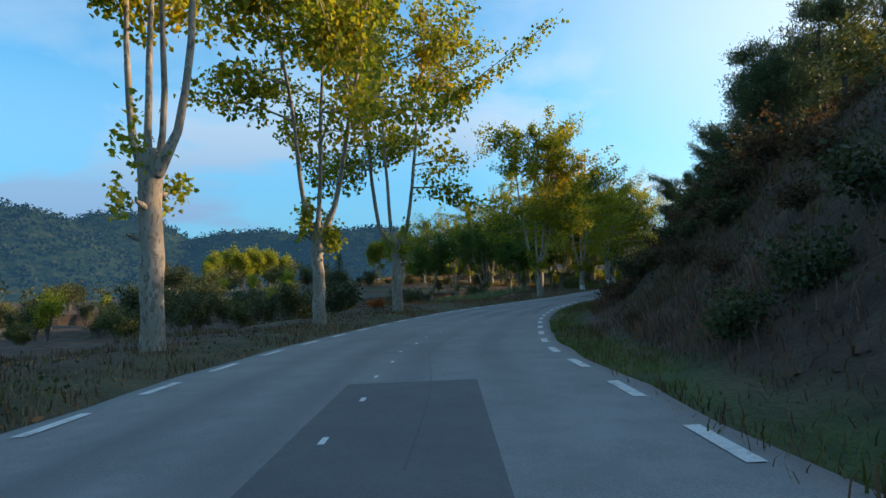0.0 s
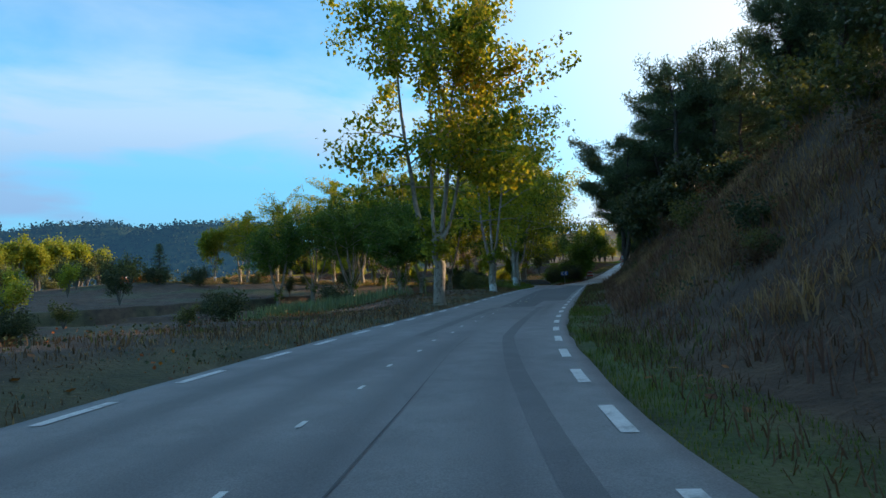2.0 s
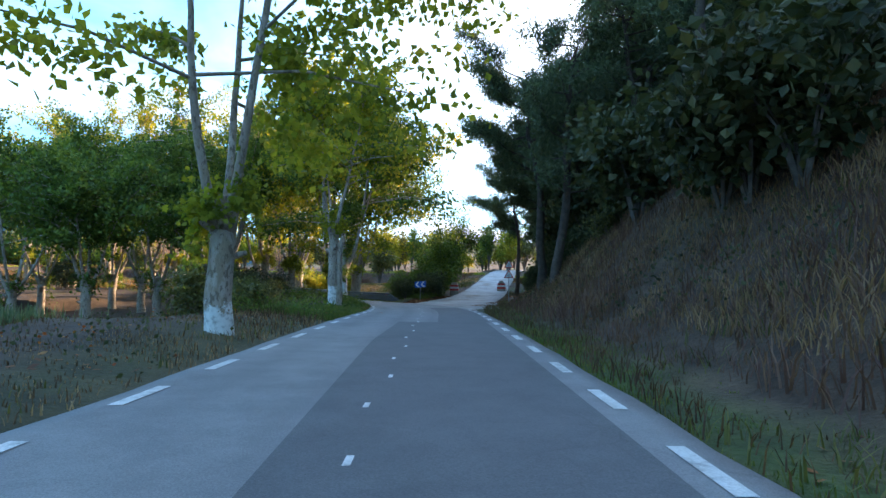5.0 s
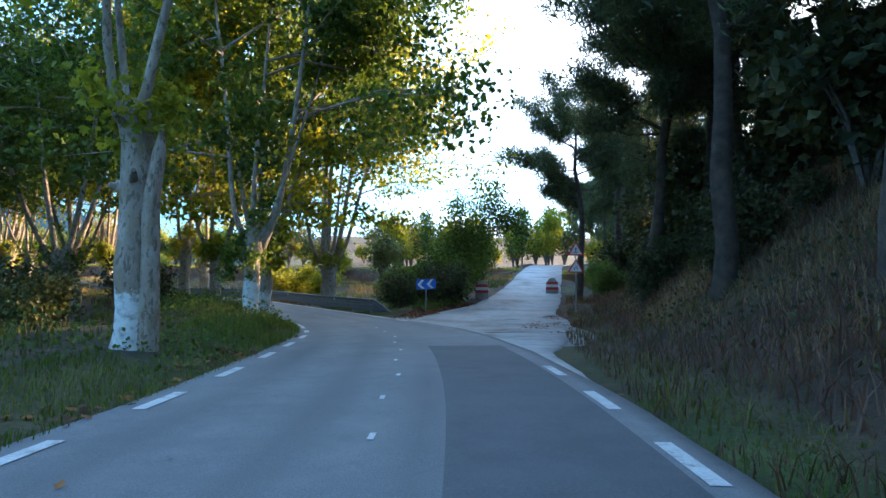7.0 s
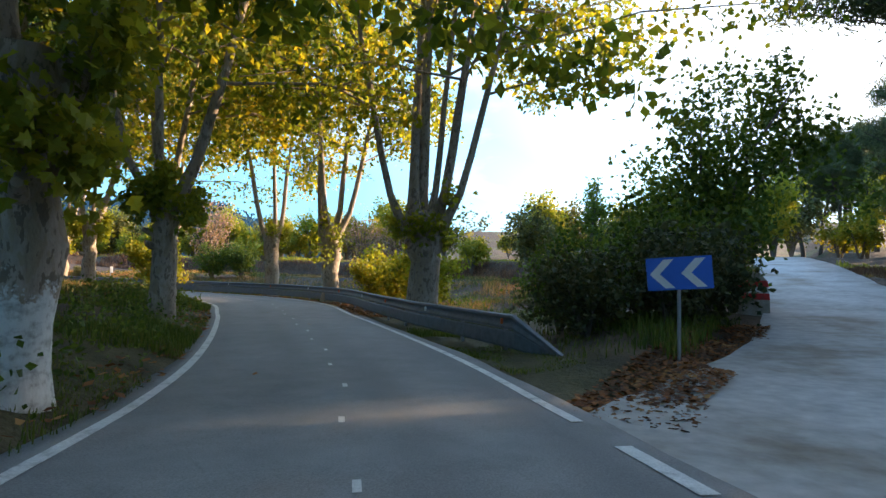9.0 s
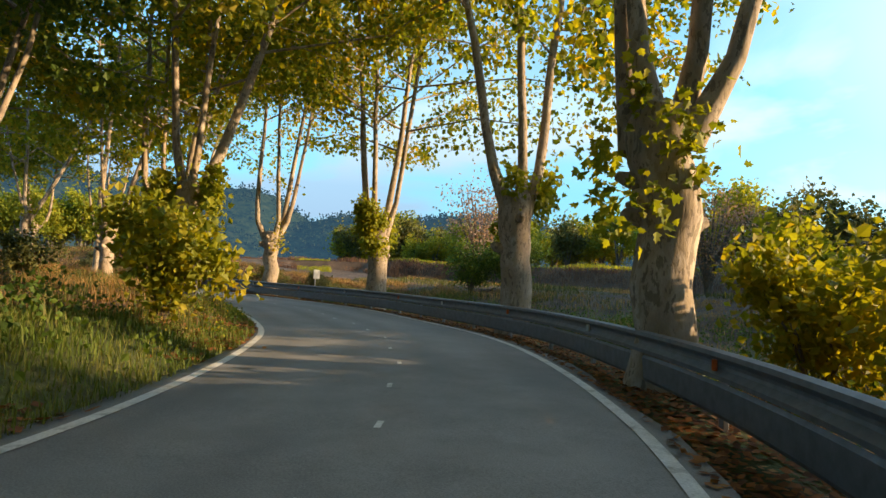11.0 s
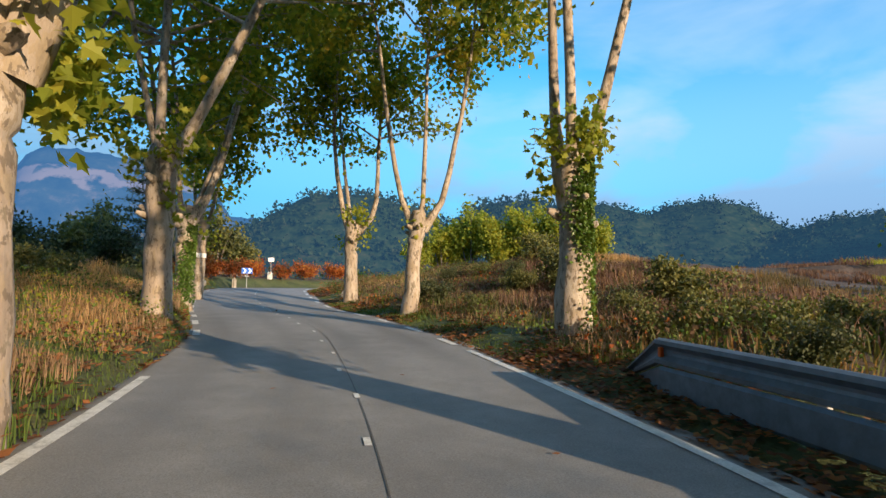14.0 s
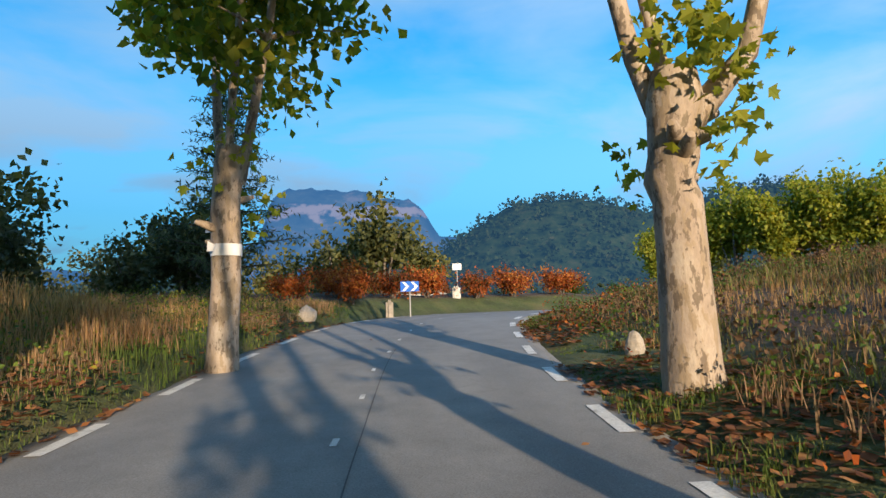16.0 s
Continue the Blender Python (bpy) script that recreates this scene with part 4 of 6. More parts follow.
    if ivy:
        n = 3000
        hh = rng.uniform(0.05, fork, n) if ivy < 0.8 else fork * rng.beta(1.6, 1.1, n)
        a = 0.5 * np.sin(hh * 1.7 + seed) + rng.normal(ivy, 0.95 if ivy < 0.8 else 0.55, n)
        rr = r * np.interp(hh, [0, 0.9, fork], [1.2, 1.03, 1.1]) + rng.uniform(0.0, 0.03, n)
        c = np.column_stack([lean[0] * hh / fork + np.cos(a) * rr, lean[1] * hh / fork + np.sin(a) * rr, hh])
        tagged(part("ivy", leaves(Build(), c, 0.075, rng, 0.8, 0, 1.0).mesh("ivy", [M_IVY]), tree, "ivy climbing the trunk"), kind="stuff")
    if dead:
        p = np.array([[0.32, -0.15, -0.2], [0.34, -0.18, 1.2], [0.30, -0.16, 2.6], [0.42, -0.2, 3.5], [0.46, -0.22, 3.9]])
        part("dead_stem", tube(Build(), p, [0.20, 0.15, 0.14, 0.13, 0.05], 9, 0, True, 0.12, rng).mesh("dead_stem", [M_BARK], True), tree, "broken grey dead stem")
    return tree


def pine_mesh(seed, top, crown_from, wide, n_clump=150, per=34, flat=0.5):
    rng = np.random.default_rng(seed)
    trunk, crown = Build(), Build()
    h = np.linspace(-0.4, top * 0.93, 9)
    sway = np.cumsum(rng.normal(0, 0.16, (9, 2)), 0)
    p = np.column_stack([sway, h])
    tube(trunk, p, np.interp(h, [0, top], [0.20 * top / 9, 0.05]), 8, 0, True, 0.05, rng)
    pts = []
    for _ in range(26):
        u = rng.uniform(crown_from, 0.97)
        z = u * top
        q = np.array([np.interp(z, h, p[:, 0]), np.interp(z, h, p[:, 1]), z])
        a = rng.uniform(0, 6.28)
        k = (u - crown_from) / (1 - crown_from)
        ln = wide * (1 - flat * k**2) * rng.uniform(0.45, 1.05) * (0.55 + 0.6 * math.sin(min(1, k * 1.6) * 1.57))
        e = q + np.array([math.cos(a) * ln, math.sin(a) * ln, ln * rng.uniform(0.15, 0.75)])
        m = (q + e) / 2 + [0, 0, -0.1 * ln]
        tube(trunk, [q, m, e], [0.05, 0.035, 0.012], 4, 0, False)
        pts += [q * (1 - w) + e * w for w in rng.uniform(0.45, 1.08, n_clump // 26 + 1)]
    pts = np.array(pts) + rng.normal(0, 0.16, (len(pts), 3))
    n = len(pts) * per
    c = np.repeat(pts, per, 0) + rng.normal(0, 0.27, (n, 3)) * [1, 1, 0.85]
    leaves(crown, c, 0.30, rng, -0.5, 0, 0.19)
    return trunk.mesh("trunk", [M_PINEBARK], True), crown.mesh("crown", [M_NEEDLE])


def bush_mesh(seed, wide, tall, n, size, mat, hollow=0.35, stems=7, squash=0.55):
    """A shrub: a few stems and an uneven cloud of leaves, open in places."""
    rng = np.random.default_rng(seed)
    tw, lf = Build(), Build()
    ends = []
    for _ in range(stems):
        a, l = rng.uniform(0, 6.28), rng.uniform(0.5, 1.0)
        e = np.array([math.cos(a) * wide * l * 0.7, math.sin(a) * wide * l * 0.7, tall * rng.uniform(0.55, 0.95)])
        tube(tw, [[0, 0, -0.2], e * [0.35, 0.35, 0.5], e], [0.05, 0.03, 0.01], 4, 0, False)
        ends += [e * u + rng.normal(0, wide * 0.22, 3) * [1, 1, squash] for u in (0.45, 0.65, 0.8, 0.95, 1.05)]
    ends = np.array(ends)
    ends[:, 2] = np.clip(ends[:, 2], 0.15 * tall, None)
    k = rng.integers(0, len(ends), n)
    c = ends[k] + rng.normal(0, wide * 0.17, (n, 3)) * [1, 1, 0.8]
    c[:, 2] = np.abs(c[:, 2])
    leaves(lf, c, size, rng, 0.1)
    return tw.mesh("branchwork", [M_TWIG]), lf.mesh("foliage", [mat])


def placed(name, meshes, spots, label, category, group, names=("trunk", "crown"), sink=0.05):
    """One of these at each spot (x, y, turn, scale), sharing the meshes."""
    first = None
    for x, y, turn, k in spots:
        m = pose(x, y, gz(x, y) - sink, 0, 0, turn) @ Matrix.Scale(k, 4)
        if first is None:
            first = thing(name, m, label, category, group)
            for nm, me in zip(names, meshes):
                o = part(nm, me, first)
                if nm != "trunk":
                    tagged(o, kind="stuff")
        else:
            o = copy_thing(first, m)
            o.matrix_basis = m
    return first


def scatter(n, rng, s0, s1, d0, d1, line=None):
    """Places on the ground beside a line: stations s0 to s1, d0 to d1 beyond the carriageway's edge (left +, right -)."""
    line = line or ROAD
    s = rng.uniform(s0, s1, n)
    d = rng.uniform(min(d0, d1), max(d0, d1), n)
    if line is ROAD:
        d = d + np.sign(d0 + d1) * half_at(s)
    p = line.at(s, d)
    if line is ROAD:
        i, g = GRAVEL.near(p[:, 0], p[:, 1])
        w = GRAVEL.s[i]
        p = p[(g > np.interp(w, [0, 2.5, 36], [3.2, 3.5, 2.4])) | (g < -np.interp(w, [0, 2, 6, 10, 13, 18, 36], [3.2, 5.4, 5.9, 4.9, 4.4, 3.0, 2.3])) | (p[:, 1] < 85) | (np.abs(ROAD.near(p[:, 0], p[:, 1])[1]) < 2.9) | (w < 0.6)]
    p[:, 2] = ground_z(p[:, 0], p[:, 1])
    return p


# plane trees in the order of the drive
S = ROAD.station
plane_tree(16.2, 5.2, 0.25, 4.3, 15.5, 5, 0.20, 11, 5200, 160, wide=1.1, label="tall plane tree with bare lower limbs and pale mottled trunk",
           yaw=14, fan=((-0.15, -0.35, -0.10, 0.8), (0.0, -0.05, -0.02, 0.8), (0.1, 0.15, 0.06, 0.7), (0.2, 0.45, 0.16, 0.9)))
plane_tree(15.9, 14.4, 0.24, 3.6, 17.0, 3, 0.20, 12, 9000, 420, wide=1.5, low=0.26, yaw=12, fan=((-0.15, -0.25, -0.10, 0.9), (0.0, 0.1, 0.07, 0.85), (0.15, 0.30, 0.22, 1.0)))
plane_tree(16.1, 23.4, 0.27, 3.5, 17.5, 3, 0.26, 28, 11000, 260, wide=1.7, low=0.24, yaw=10, fan=((-0.15, -0.75, -0.08, 0.95), (0.0, -0.25, -0.04, 0.9), (0.15, 0.25, 0.16, 0.9)))
plane_tree(21.95, 48.4, 0.30, 3.3, 16.4, 4, 0.24, 14, 12500, 800, low=0.25, wide=1.5, yaw=-5, fan=((-0.2, -0.45, -0.14, 1.0), (0.0, -0.1, 0.0, 0.7), (0.15, 0.10, 0.13, 0.95), (0.2, 0.35, 0.24, 0.7)))
plane_tree(25.8, 64.7, 0.28, 2.7, 14.5, 3, 0.20, 15, 9500, 420, lime=0.5, leaf=M_LEAFBRIGHT, low=0.28, wide=1.5, label="plane tree with a lime-washed foot and pale yellow-green crown")
plane_tree(29.55, 83.3, 0.27, 4.2, 13.5, 3, 0.18, 16, 5200, 380, lime=0.9, dead=True, label="lime-washed plane tree with a broken dead stem beside it", yaw=-13, fan=((-0.1, -0.45, 0.0, 0.8), (0.05, 0.10, 0.23, 0.8), (0.0, -0.2, -0.15, 0.6)))
plane_tree(30.85, 91.2, 0.26, 2.9, 15.5, 4, 0.26, 17, 14000, 500, lime=1.1, leaf=M_LEAFGREEN, wide=1.6, low=0.22, head_z=1.9, label="lime-washed plane tree with steep pale limbs", yaw=-10, fan=((-0.2, -0.45, -0.12, 0.8), (0.0, -0.1, 0.02, 0.8), (0.2, 0.4, 0.14, 1.0), (0.1, 0.2, 0.3, 0.6)))
plane_tree(30.75, 97.1, 0.32, 2.9, 15.5, 4, 0.24, 18, 11500, 1100, lime=0.9, wide=1.6, low=0.15, head_z=2.1, yaw=-6, fan=((-0.2, -0.30, -0.20, 0.8), (-0.1, -0.05, -0.03, 0.9), (0.15, 0.15, 0.30, 1.0)))
plane_tree(27.45, 106.1, 0.30, 2.8, 17.0, 4, 0.24, 19, 8500, 800, wide=1.6, low=0.18, head_z=2.2, yaw=10, fan=((-0.15, -0.10, 0.0, 0.9), (-0.2, -0.5, -0.2, 0.7), (0.15, 0.20, 0.30, 1.15)))
plane_tree(24.9, 111.2, 0.33, 3.4, 17.0, 4, 0.26, 20, 7500, 500, wide=1.5, low=0.25, yaw=12, fan=((-0.1, -0.3, -0.05, 0.8), (0.0, 0.1, 0.10, 0.8), (0.15, 0.35, 0.22, 0.9)))
plane_tree(33.8, 110.1, 0.50, 3.1, 19.0, 6, 0.20, 21, 17000, 700, low=0.30, wide=2.2, head_z=2.0, label="massive old plane tree with six dark limbs behind the guard rail",
           yaw=11, fan=((-0.55, -0.25, -0.24, 0.55), (-0.35, -0.05, 0.03, 0.85), (-0.05, 0.0, 0.02, 0.8), (0.1, 0.1, 0.12, 0.5), (0.35, 0.20, 0.16, 0.75), (0.5, 0.35, 0.27, 0.6)))
plane_tree(28.35, 120.9, 0.42, 3.3, 19.0, 4, 0.16, 22, 9500, 300, low=0.28, wide=1.6, head_z=2.6, yaw=14, fan=((-0.35, -0.15, 0.0, 0.8), (0.0, -0.2, -0.10, 0.8), (0.2, 0.20, 0.08, 0.8), (0.35, 0.40, 0.22, 0.8)))
plane_tree(23.4, 126.7, 0.44, 3.3, 19.0, 4, 0.16, 23, 9500, 650, low=0.28, wide=1.6, head_z=2.5, yaw=30, fan=((-0.1, -0.30, -0.22, 0.85), (0.1, 0.1, -0.03, 0.75), (0.25, 0.3, 0.10, 0.8)))
plane_tree(13.65, 133.1, 0.46, 3.4, 20.0, 4, 0.13, 24, 14000, 1700, wide=2.0, low=0.28, head_z=2.7, label="plane tree with a collar of yellowing sprouts behind the guard rail",
           yaw=52, fan=((-0.30, -0.10, -0.16, 0.75), (-0.2, 0.0, -0.09, 0.65), (0.2, 0.10, 0.13, 0.8), (0.3, 0.25, 0.10, 0.6)))
plane_tree(4.45, 135.0, 0.41, 3.1, 18.0, 4, 0.13, 25, 7500, 90, low=0.5, wide=1.6, head_z=2.5, leaf=M_LEAFGOLD, label="forked plane tree with two heavy arms behind the guard rail",
           yaw=62, fan=((-0.15, -0.75, 0.04, 0.85), (0.15, 0.35, -0.12, 0.7), (0.2, 0.45, 0.06, 0.85), (0.2, 0.55, 0.16, 0.75)))
plane_tree(-5.05, 136.0, 0.33, 3.1, 16.5, 3, 0.18, 26, 5000, 260, ivy=0.85, low=0.42, wide=1.5, head_z=3.3, label="plane tree with an ivy-covered trunk", yaw=72, fan=((-0.2, -0.10, -0.02, 0.8), (0.05, -0.05, -0.04, 0.8), (0.2, 0.10, 0.26, 0.9)))
plane_tree(-12.3, 134.12, 0.245, 3.3, 14.5, 3, 0.15, 27, 4800, 30, lean=(-0.1, 0.30), low=0.48, wide=1.5, head_z=2.9, yaw=80, fan=((-0.1, -0.25, -0.20, 0.85), (0.05, 0.10, 0.03, 0.75), (0.2, 0.50, 0.20, 0.9)))
plane_tree(-19.35, 133.0, 0.28, 3.5, 12.5, 3, 0.13, 29, 4600, 150, low=0.42, wide=1.4, head_z=3.4, yaw=86, fan=((-0.1, -0.25, -0.14, 0.95), (0.0, -0.05, -0.12, 0.7), (0.1, 0.95, 0.02, 0.95)))
plane_tree(14.5, 122.95, 0.34, 3.3, 22.0, 3, 0.22, 31, 8500, 700, low=0.2, wide=1.9, size=0.24, yaw=45, fan=((-0.1, -0.25, -0.06, 0.8), (0.0, 0.1, 0.06, 0.7), (0.15, 0.15, 0.30, 1.1)))
plane_tree(7.95, 126.4, 0.36, 3.1, 21.5, 4, 0.18, 32, 8800, 420, ivy=0.25, low=0.2, wide=1.9, size=0.24, head_z=2.7, label="plane tree wrapped in ivy at the road edge",
           yaw=58, fan=((-0.3, -0.55, -0.02, 0.8), (-0.1, -0.05, 0.0, 0.6), (0.15, 0.15, 0.27, 1.0), (0.25, 0.25, 0.14, 0.9)))
plane_tree(0.2, 128.2, 0.34, 3.3, 20.0, 3, 0.20, 33, 6800, 260, low=0.25, wide=1.8, size=0.24, head_z=2.6, yaw=66, fan=((-0.15, -0.35, 0.04, 0.9), (0.0, -0.1, -0.12, 0.6), (0.2, 0.20, 0.27, 1.05)))
plane_tree(-7.9, 127.9, 0.29, 4.4, 16.5, 3, 0.24, 34, 5600, 180, low=0.25, wide=1.8, head_z=3.4, yaw=78, fan=((-0.1, -0.05, -0.01, 0.9), (0.1, 0.15, 0.45, 1.0), (0.0, -0.1, -0.25, 0.6)))
plane_tree(-15.7, 127.05, 0.29, 3.9, 14.0, 4, 0.24, 35, 5200, 30, ivy=0.85, low=0.3, wide=1.7, head_z=3.2, yaw=85, fan=((-0.2, -0.25, -0.16, 0.9), (-0.05, -0.05, -0.06, 0.7), (0.1, 0.10, 0.30, 0.9), (0.2, 0.35, 0.25, 1.0)))
plane_tree(-21.75, 126.6, 0.23, 3.0, 11.0, 4, 0.16, 36, 6500, 60, low=0.32, wide=1.0, head_z=3.6, lean=(0.0, 0.1), label="slender plane tree with a white band round its trunk", yaw=88, fan=((-0.1, -0.15, -0.12, 0.9), (0.0, 0.0, 0.02, 0.8), (0.1, 0.10, 0.20, 0.9)))
# planes in the hollow behind the bend
for k, (px, py) in enumerate(((13.5, 117.5), (20.2, 107), (22.3, 99.5), (5.5, 119.5), (15.5, 104), (12.0, 109), (16.5, 87), (18.5, 95), (3, 100), (-1, 97), (7.5, 106), (9, 97))):
    plane_tree(px, py, 0.26 + 0.03 * (k % 3), 2.8, 13.5 + (k % 3) - 3.5 * (k in (6, 7)) - 1.5 * (k > 7), 4, 0.32, 60 + k, 7500, 200, leaf=M_LEAFYELLOW if k == 3 else M_LEAFGREEN, wide=1.5, label="plane tree of the row in the hollow")

# pines and scrub on the hill over the cutting
pines = [pine_mesh(5, 9.5, 0.28, 2.4, 280, 22), pine_mesh(6, 8.0, 0.18, 2.3, 280, 22), pine_mesh(8, 11.0, 0.34, 3.1, 360, 22)]
rng = np.random.default_rng(41)
spots = [[], [], []]
for k in range(64):
    s = rng.uniform(BANK.station(32, 24), BANK.station(52, 112))
    q = 10.0 + abs(rng.normal(0, 8))
    px, py, _ = BANK.at([s], [-q])[0]
    spots[k % 3].append((px, py, rng.uniform(0, 360), rng.uniform(0.75, 1.2)))
spots[2] += [(48.5, 80, 30, 1.1), (46.0, 74.0, 100, 1.05), (43.5, 76.5, 80, 1.0), (45.5, 83, 150, 1.1), (48.5, 90, 10, 1.0), (51.5, 98, 60, 0.95), (53.5, 104, 60, 0.9), (55.5, 108, 100, 0.85), (39.8, 77.5, 200, 1.15), (44.2, 71.0, 10, 1.2), (47.5, 69.5, 190, 1.2), (50.5, 76.0, 70, 1.2), (52.0, 84.5, 20, 1.2)]
spots[0] += [(35.2, 17.5, 40, 0.62), (37.2, 24.5, 140, 0.72), (36.5, 31, 200, 0.8), (40.0, 38, 10, 0.7), (42.0, 46, 15, 0.75), (43.5, 53, 90, 0.8), (43.5, 60, 160, 0.85)]
pines.append(pine_mesh(17, 13.5, 0.36, 5.2, 1200, 26, 0.35))
# unseen tall pines added past the track keep low sun off the far bend
shade_pines = [(px, 0.534 * px + 132.3 - 17.5 * u, 77 * px, 1.01 + 0.010 * (px - 84) + 0.07 * math.sin(9 * px)) for px, u in zip(rng.uniform(83, 99, 22), np.linspace(0, 1, 22))]
spots.append(shade_pines + [(47.0, 90.9, 70, 0.95), (51.5, 95.0, 300, 1.05), (49.0, 87.0, 160, 1.0), (41.85, 83.5, 30, 1.0), (45.2, 91.5, 130, 0.95), (46.5, 78.5, 250, 1.05), (50.5, 108.5, 60, 0.95), (55.5, 112.0, 200, 1.2)])
for k in range(34):
    px, py, _ = GRAVEL.at([rng.uniform(GRAVEL.station(52, 121), GRAVEL.station(63, 144))], [-rng.uniform(7, 22)])[0]
    spots[2 if k % 2 else 0].append((px, py, rng.uniform(0, 360), rng.uniform(0.95, 1.25)))
# the last set holds the unseen added shade pines beside hillside ones
for me, sp in zip(pines, spots):
    placed("pine_tree", me, sp, "dark green pine tree on the hillside", "tree", "pines on the hill")
scrub = [bush_mesh(71, 1.3, 1.6, 1100, 0.15, M_DARKSCRUB), bush_mesh(72, 1.6, 2.2, 1200, 0.16, M_OLIVE), bush_mesh(73, 1.1, 1.2, 1000, 0.13, M_BRACKEN)]
spots = [[], [], []]
for k in range(95):
    s = rng.uniform(BANK.station(28, 0), BANK.station(58, 122))
    q = rng.uniform(1.8, 13)
    kind = 2 if rng.uniform() < 0.42 else int(rng.integers(0, 2))
    px, py, _ = BANK.at([s], [-q])[0]
    spots[kind].append((px, py, rng.uniform(0, 360), rng.uniform(0.4, 1.15) * (0.55 if q < 4 else 1)))
for k in range(70):
    px, py, _ = BANK.at([rng.uniform(BANK.station(30, -8), BANK.station(27, 33))], [-rng.uniform(0.3, 8)])[0]
    spots[(2, 0, 2)[k % 3]].append((px, py, rng.uniform(0, 360), rng.uniform(0.3, 0.75)))
for me, sp, lab in zip(scrub, spots, ("dark evergreen shrub on the bank", "olive-green leafy shrub on the bank", "withered brown shrub on the bank")):
    placed("shrub", me, sp, lab, "shrub", "shrubs on the bank", ("branchwork", "foliage"))

under = bush_mesh(75, 1.9, 3.2, 1700, 0.24, M_DARKSCRUB)
spots = []
for k in range(50):
    s = rng.uniform(BANK.station(34, 62), BANK.station(64, 134))
    px, py, _ = BANK.at([s], [-rng.uniform(3.2, 12)])[0]
    spots.append((px, py, rng.uniform(0, 360), rng.uniform(0.8, 1.5)))
for k in range(18):
    px, py, _ = BANK.at([rng.uniform(BANK.station(36.5, 74), BANK.station(45, 96))], [-rng.uniform(1.4, 6.5)])[0]
    spots.append((px, py, rng.uniform(0, 360), rng.uniform(0.3, 0.62)))
placed("shrub", under, spots, "tall dark thicket shrub under the pines", "shrub", "thicket under the pines", ("branchwork", "foliage"))

# withered growth covering the bank
def bank_cover(n, q0, q1, tall, mat, name, label, width, lean, cut, scale, seed, start=-6):
    g = np.random.default_rng(seed)
    p = BANK.at(g.uniform(BANK.station(28, start), BANK.station(52, 110), n), -g.uniform(q0, q1, n))
    tuft = rough_noise(p[:, 0] + seed, p[:, 1], scale)
    p, tuft = p[tuft > cut], tuft[tuft > cut]
    p[:, 2] = ground_z(p[:, 0], p[:, 1]) - 0.03
    b = blades(Build(), p, tall * np.clip(0.75 + 0.7 * tuft, 0.3, 1.7), g, width, lean)
    tagged(new(name, b.mesh(name, [mat])), label, "dry grass", kind="stuff")


bank_cover(70000, -1.2, 12, 0.30, M_BRACKEN, "bank_growth", "withered brown grass and bracken covering the bank", 0.010, 1.0, -0.6, 2.4, 3)
bank_cover(90000, 1.0, 12, 0.36, M_DULLSTRAW, "bank_grass", "faded straw-coloured grass on the bank's brow", 0.012, 0.9, -0.35, 3.1, 4, 27)
bank_cover(70000, 0.2, 11, 0.48, M_HEATH, "bank_heath", "dead purple-brown stalks covering the bank", 0.012, 0.8, -0.5, 2.0, 8, -8)
bank_cover(20000, -1.2, 6, 0.26, M_OLIVE, "bank_weeds", "dull green weeds on the lower bank", 0.013, 0.9, 0.1, 2.8, 5)
b = Build()
n = 26000
s = rng.uniform(BANK.station(29, -6), BANK.station(52, 110), n)
p = BANK.at(s, -rng.uniform(0.9, 11, n))
p = p[rough_noise(p[:, 0] + 40, p[:, 1], 4) > 0.0]
p[:, 2] = ground_z(p[:, 0], p[:, 1]) + rng.uniform(0.0, 0.40, len(p))
leaves(b, p, 0.10, rng, 0.1)
tagged(new("bramble", b.mesh("bramble", [M_DARKSCRUB])), "dark bramble leaves creeping over the bank", "bramble", kind="stuff")

# ---- verges ----
rng = np.random.default_rng(51)
S0, S1 = S(27, -18), S(-31, 129)


def grass(name, n, s0, s1, d0, d1, tall, mat, label, width=0.013, lean=0.5, clump=1.2, cut=-0.2, line=None):
    p = scatter(n, rng, s0, s1, d0, d1, line)
    keep = rough_noise(p[:, 0] * 1.0, p[:, 1] * 1.0, clump) > cut
    p = p[keep]
    t = np.clip(0.7 + 0.5 * rough_noise(p[:, 0], p[:, 1], 3.0), 0.3, 1.5)
    b = blades(Build(), p - [0, 0, 0.02], tall * t, rng, width, lean)
    return tagged(new(name, b.mesh(name, [mat])), label, "grass", kind="stuff")


S_A, S_B, S_C = S(34.5, 84), S(24, 120), S(8, 130)
grass("grass", 40000, S0, S_JUNCTION - 9, -0.28, -1.7, 0.13, M_GRASS, "short green grass on the verge under the bank", 0.008, cut=-0.5)
grass("grass", 14000, S0, S(33, 78), 0.35, 3.2, 0.15, M_DULLSTRAW, "sparse dry grass on the roadside", cut=-0.35)
grass("grass", 30000, S0, S(33, 78), 0.4, 9.0, 0.24, M_BRACKEN, "withered brown grass on the roadside", 0.012, 0.6, cut=-0.4)
grass("grass", 11000, S0, S(33, 78), 0.6, 9.0, 0.24, M_OLIVE, "dull green weeds on the roadside", 0.014, 0.6, 1.8, 0.1)
grass("grass", 40000, S(31, 70), S_B, 0.2, 2.8, 0.29, M_GRASS, "lush green grass on the inside of the bend", 0.009, cut=-0.5)
grass("grass", 6000, S(31, 70), S_B, 1.8, 7.0, 0.45, M_OLIVE, "tall dark weeds on the inside of the bend", 0.014, cut=-0.2)
grass("grass", 46000, S_B, S1, 0.10, 2.6, 0.21, M_GRASS, "mixed green grass on the roadside", 0.008, cut=-0.8)
grass("grass", 9000, S_B, S(3, 131), 1.2, 7.0, 0.5, M_STRAW, "tall dry straw-coloured grass", 0.006, 0.4, 2.2, 0.0)
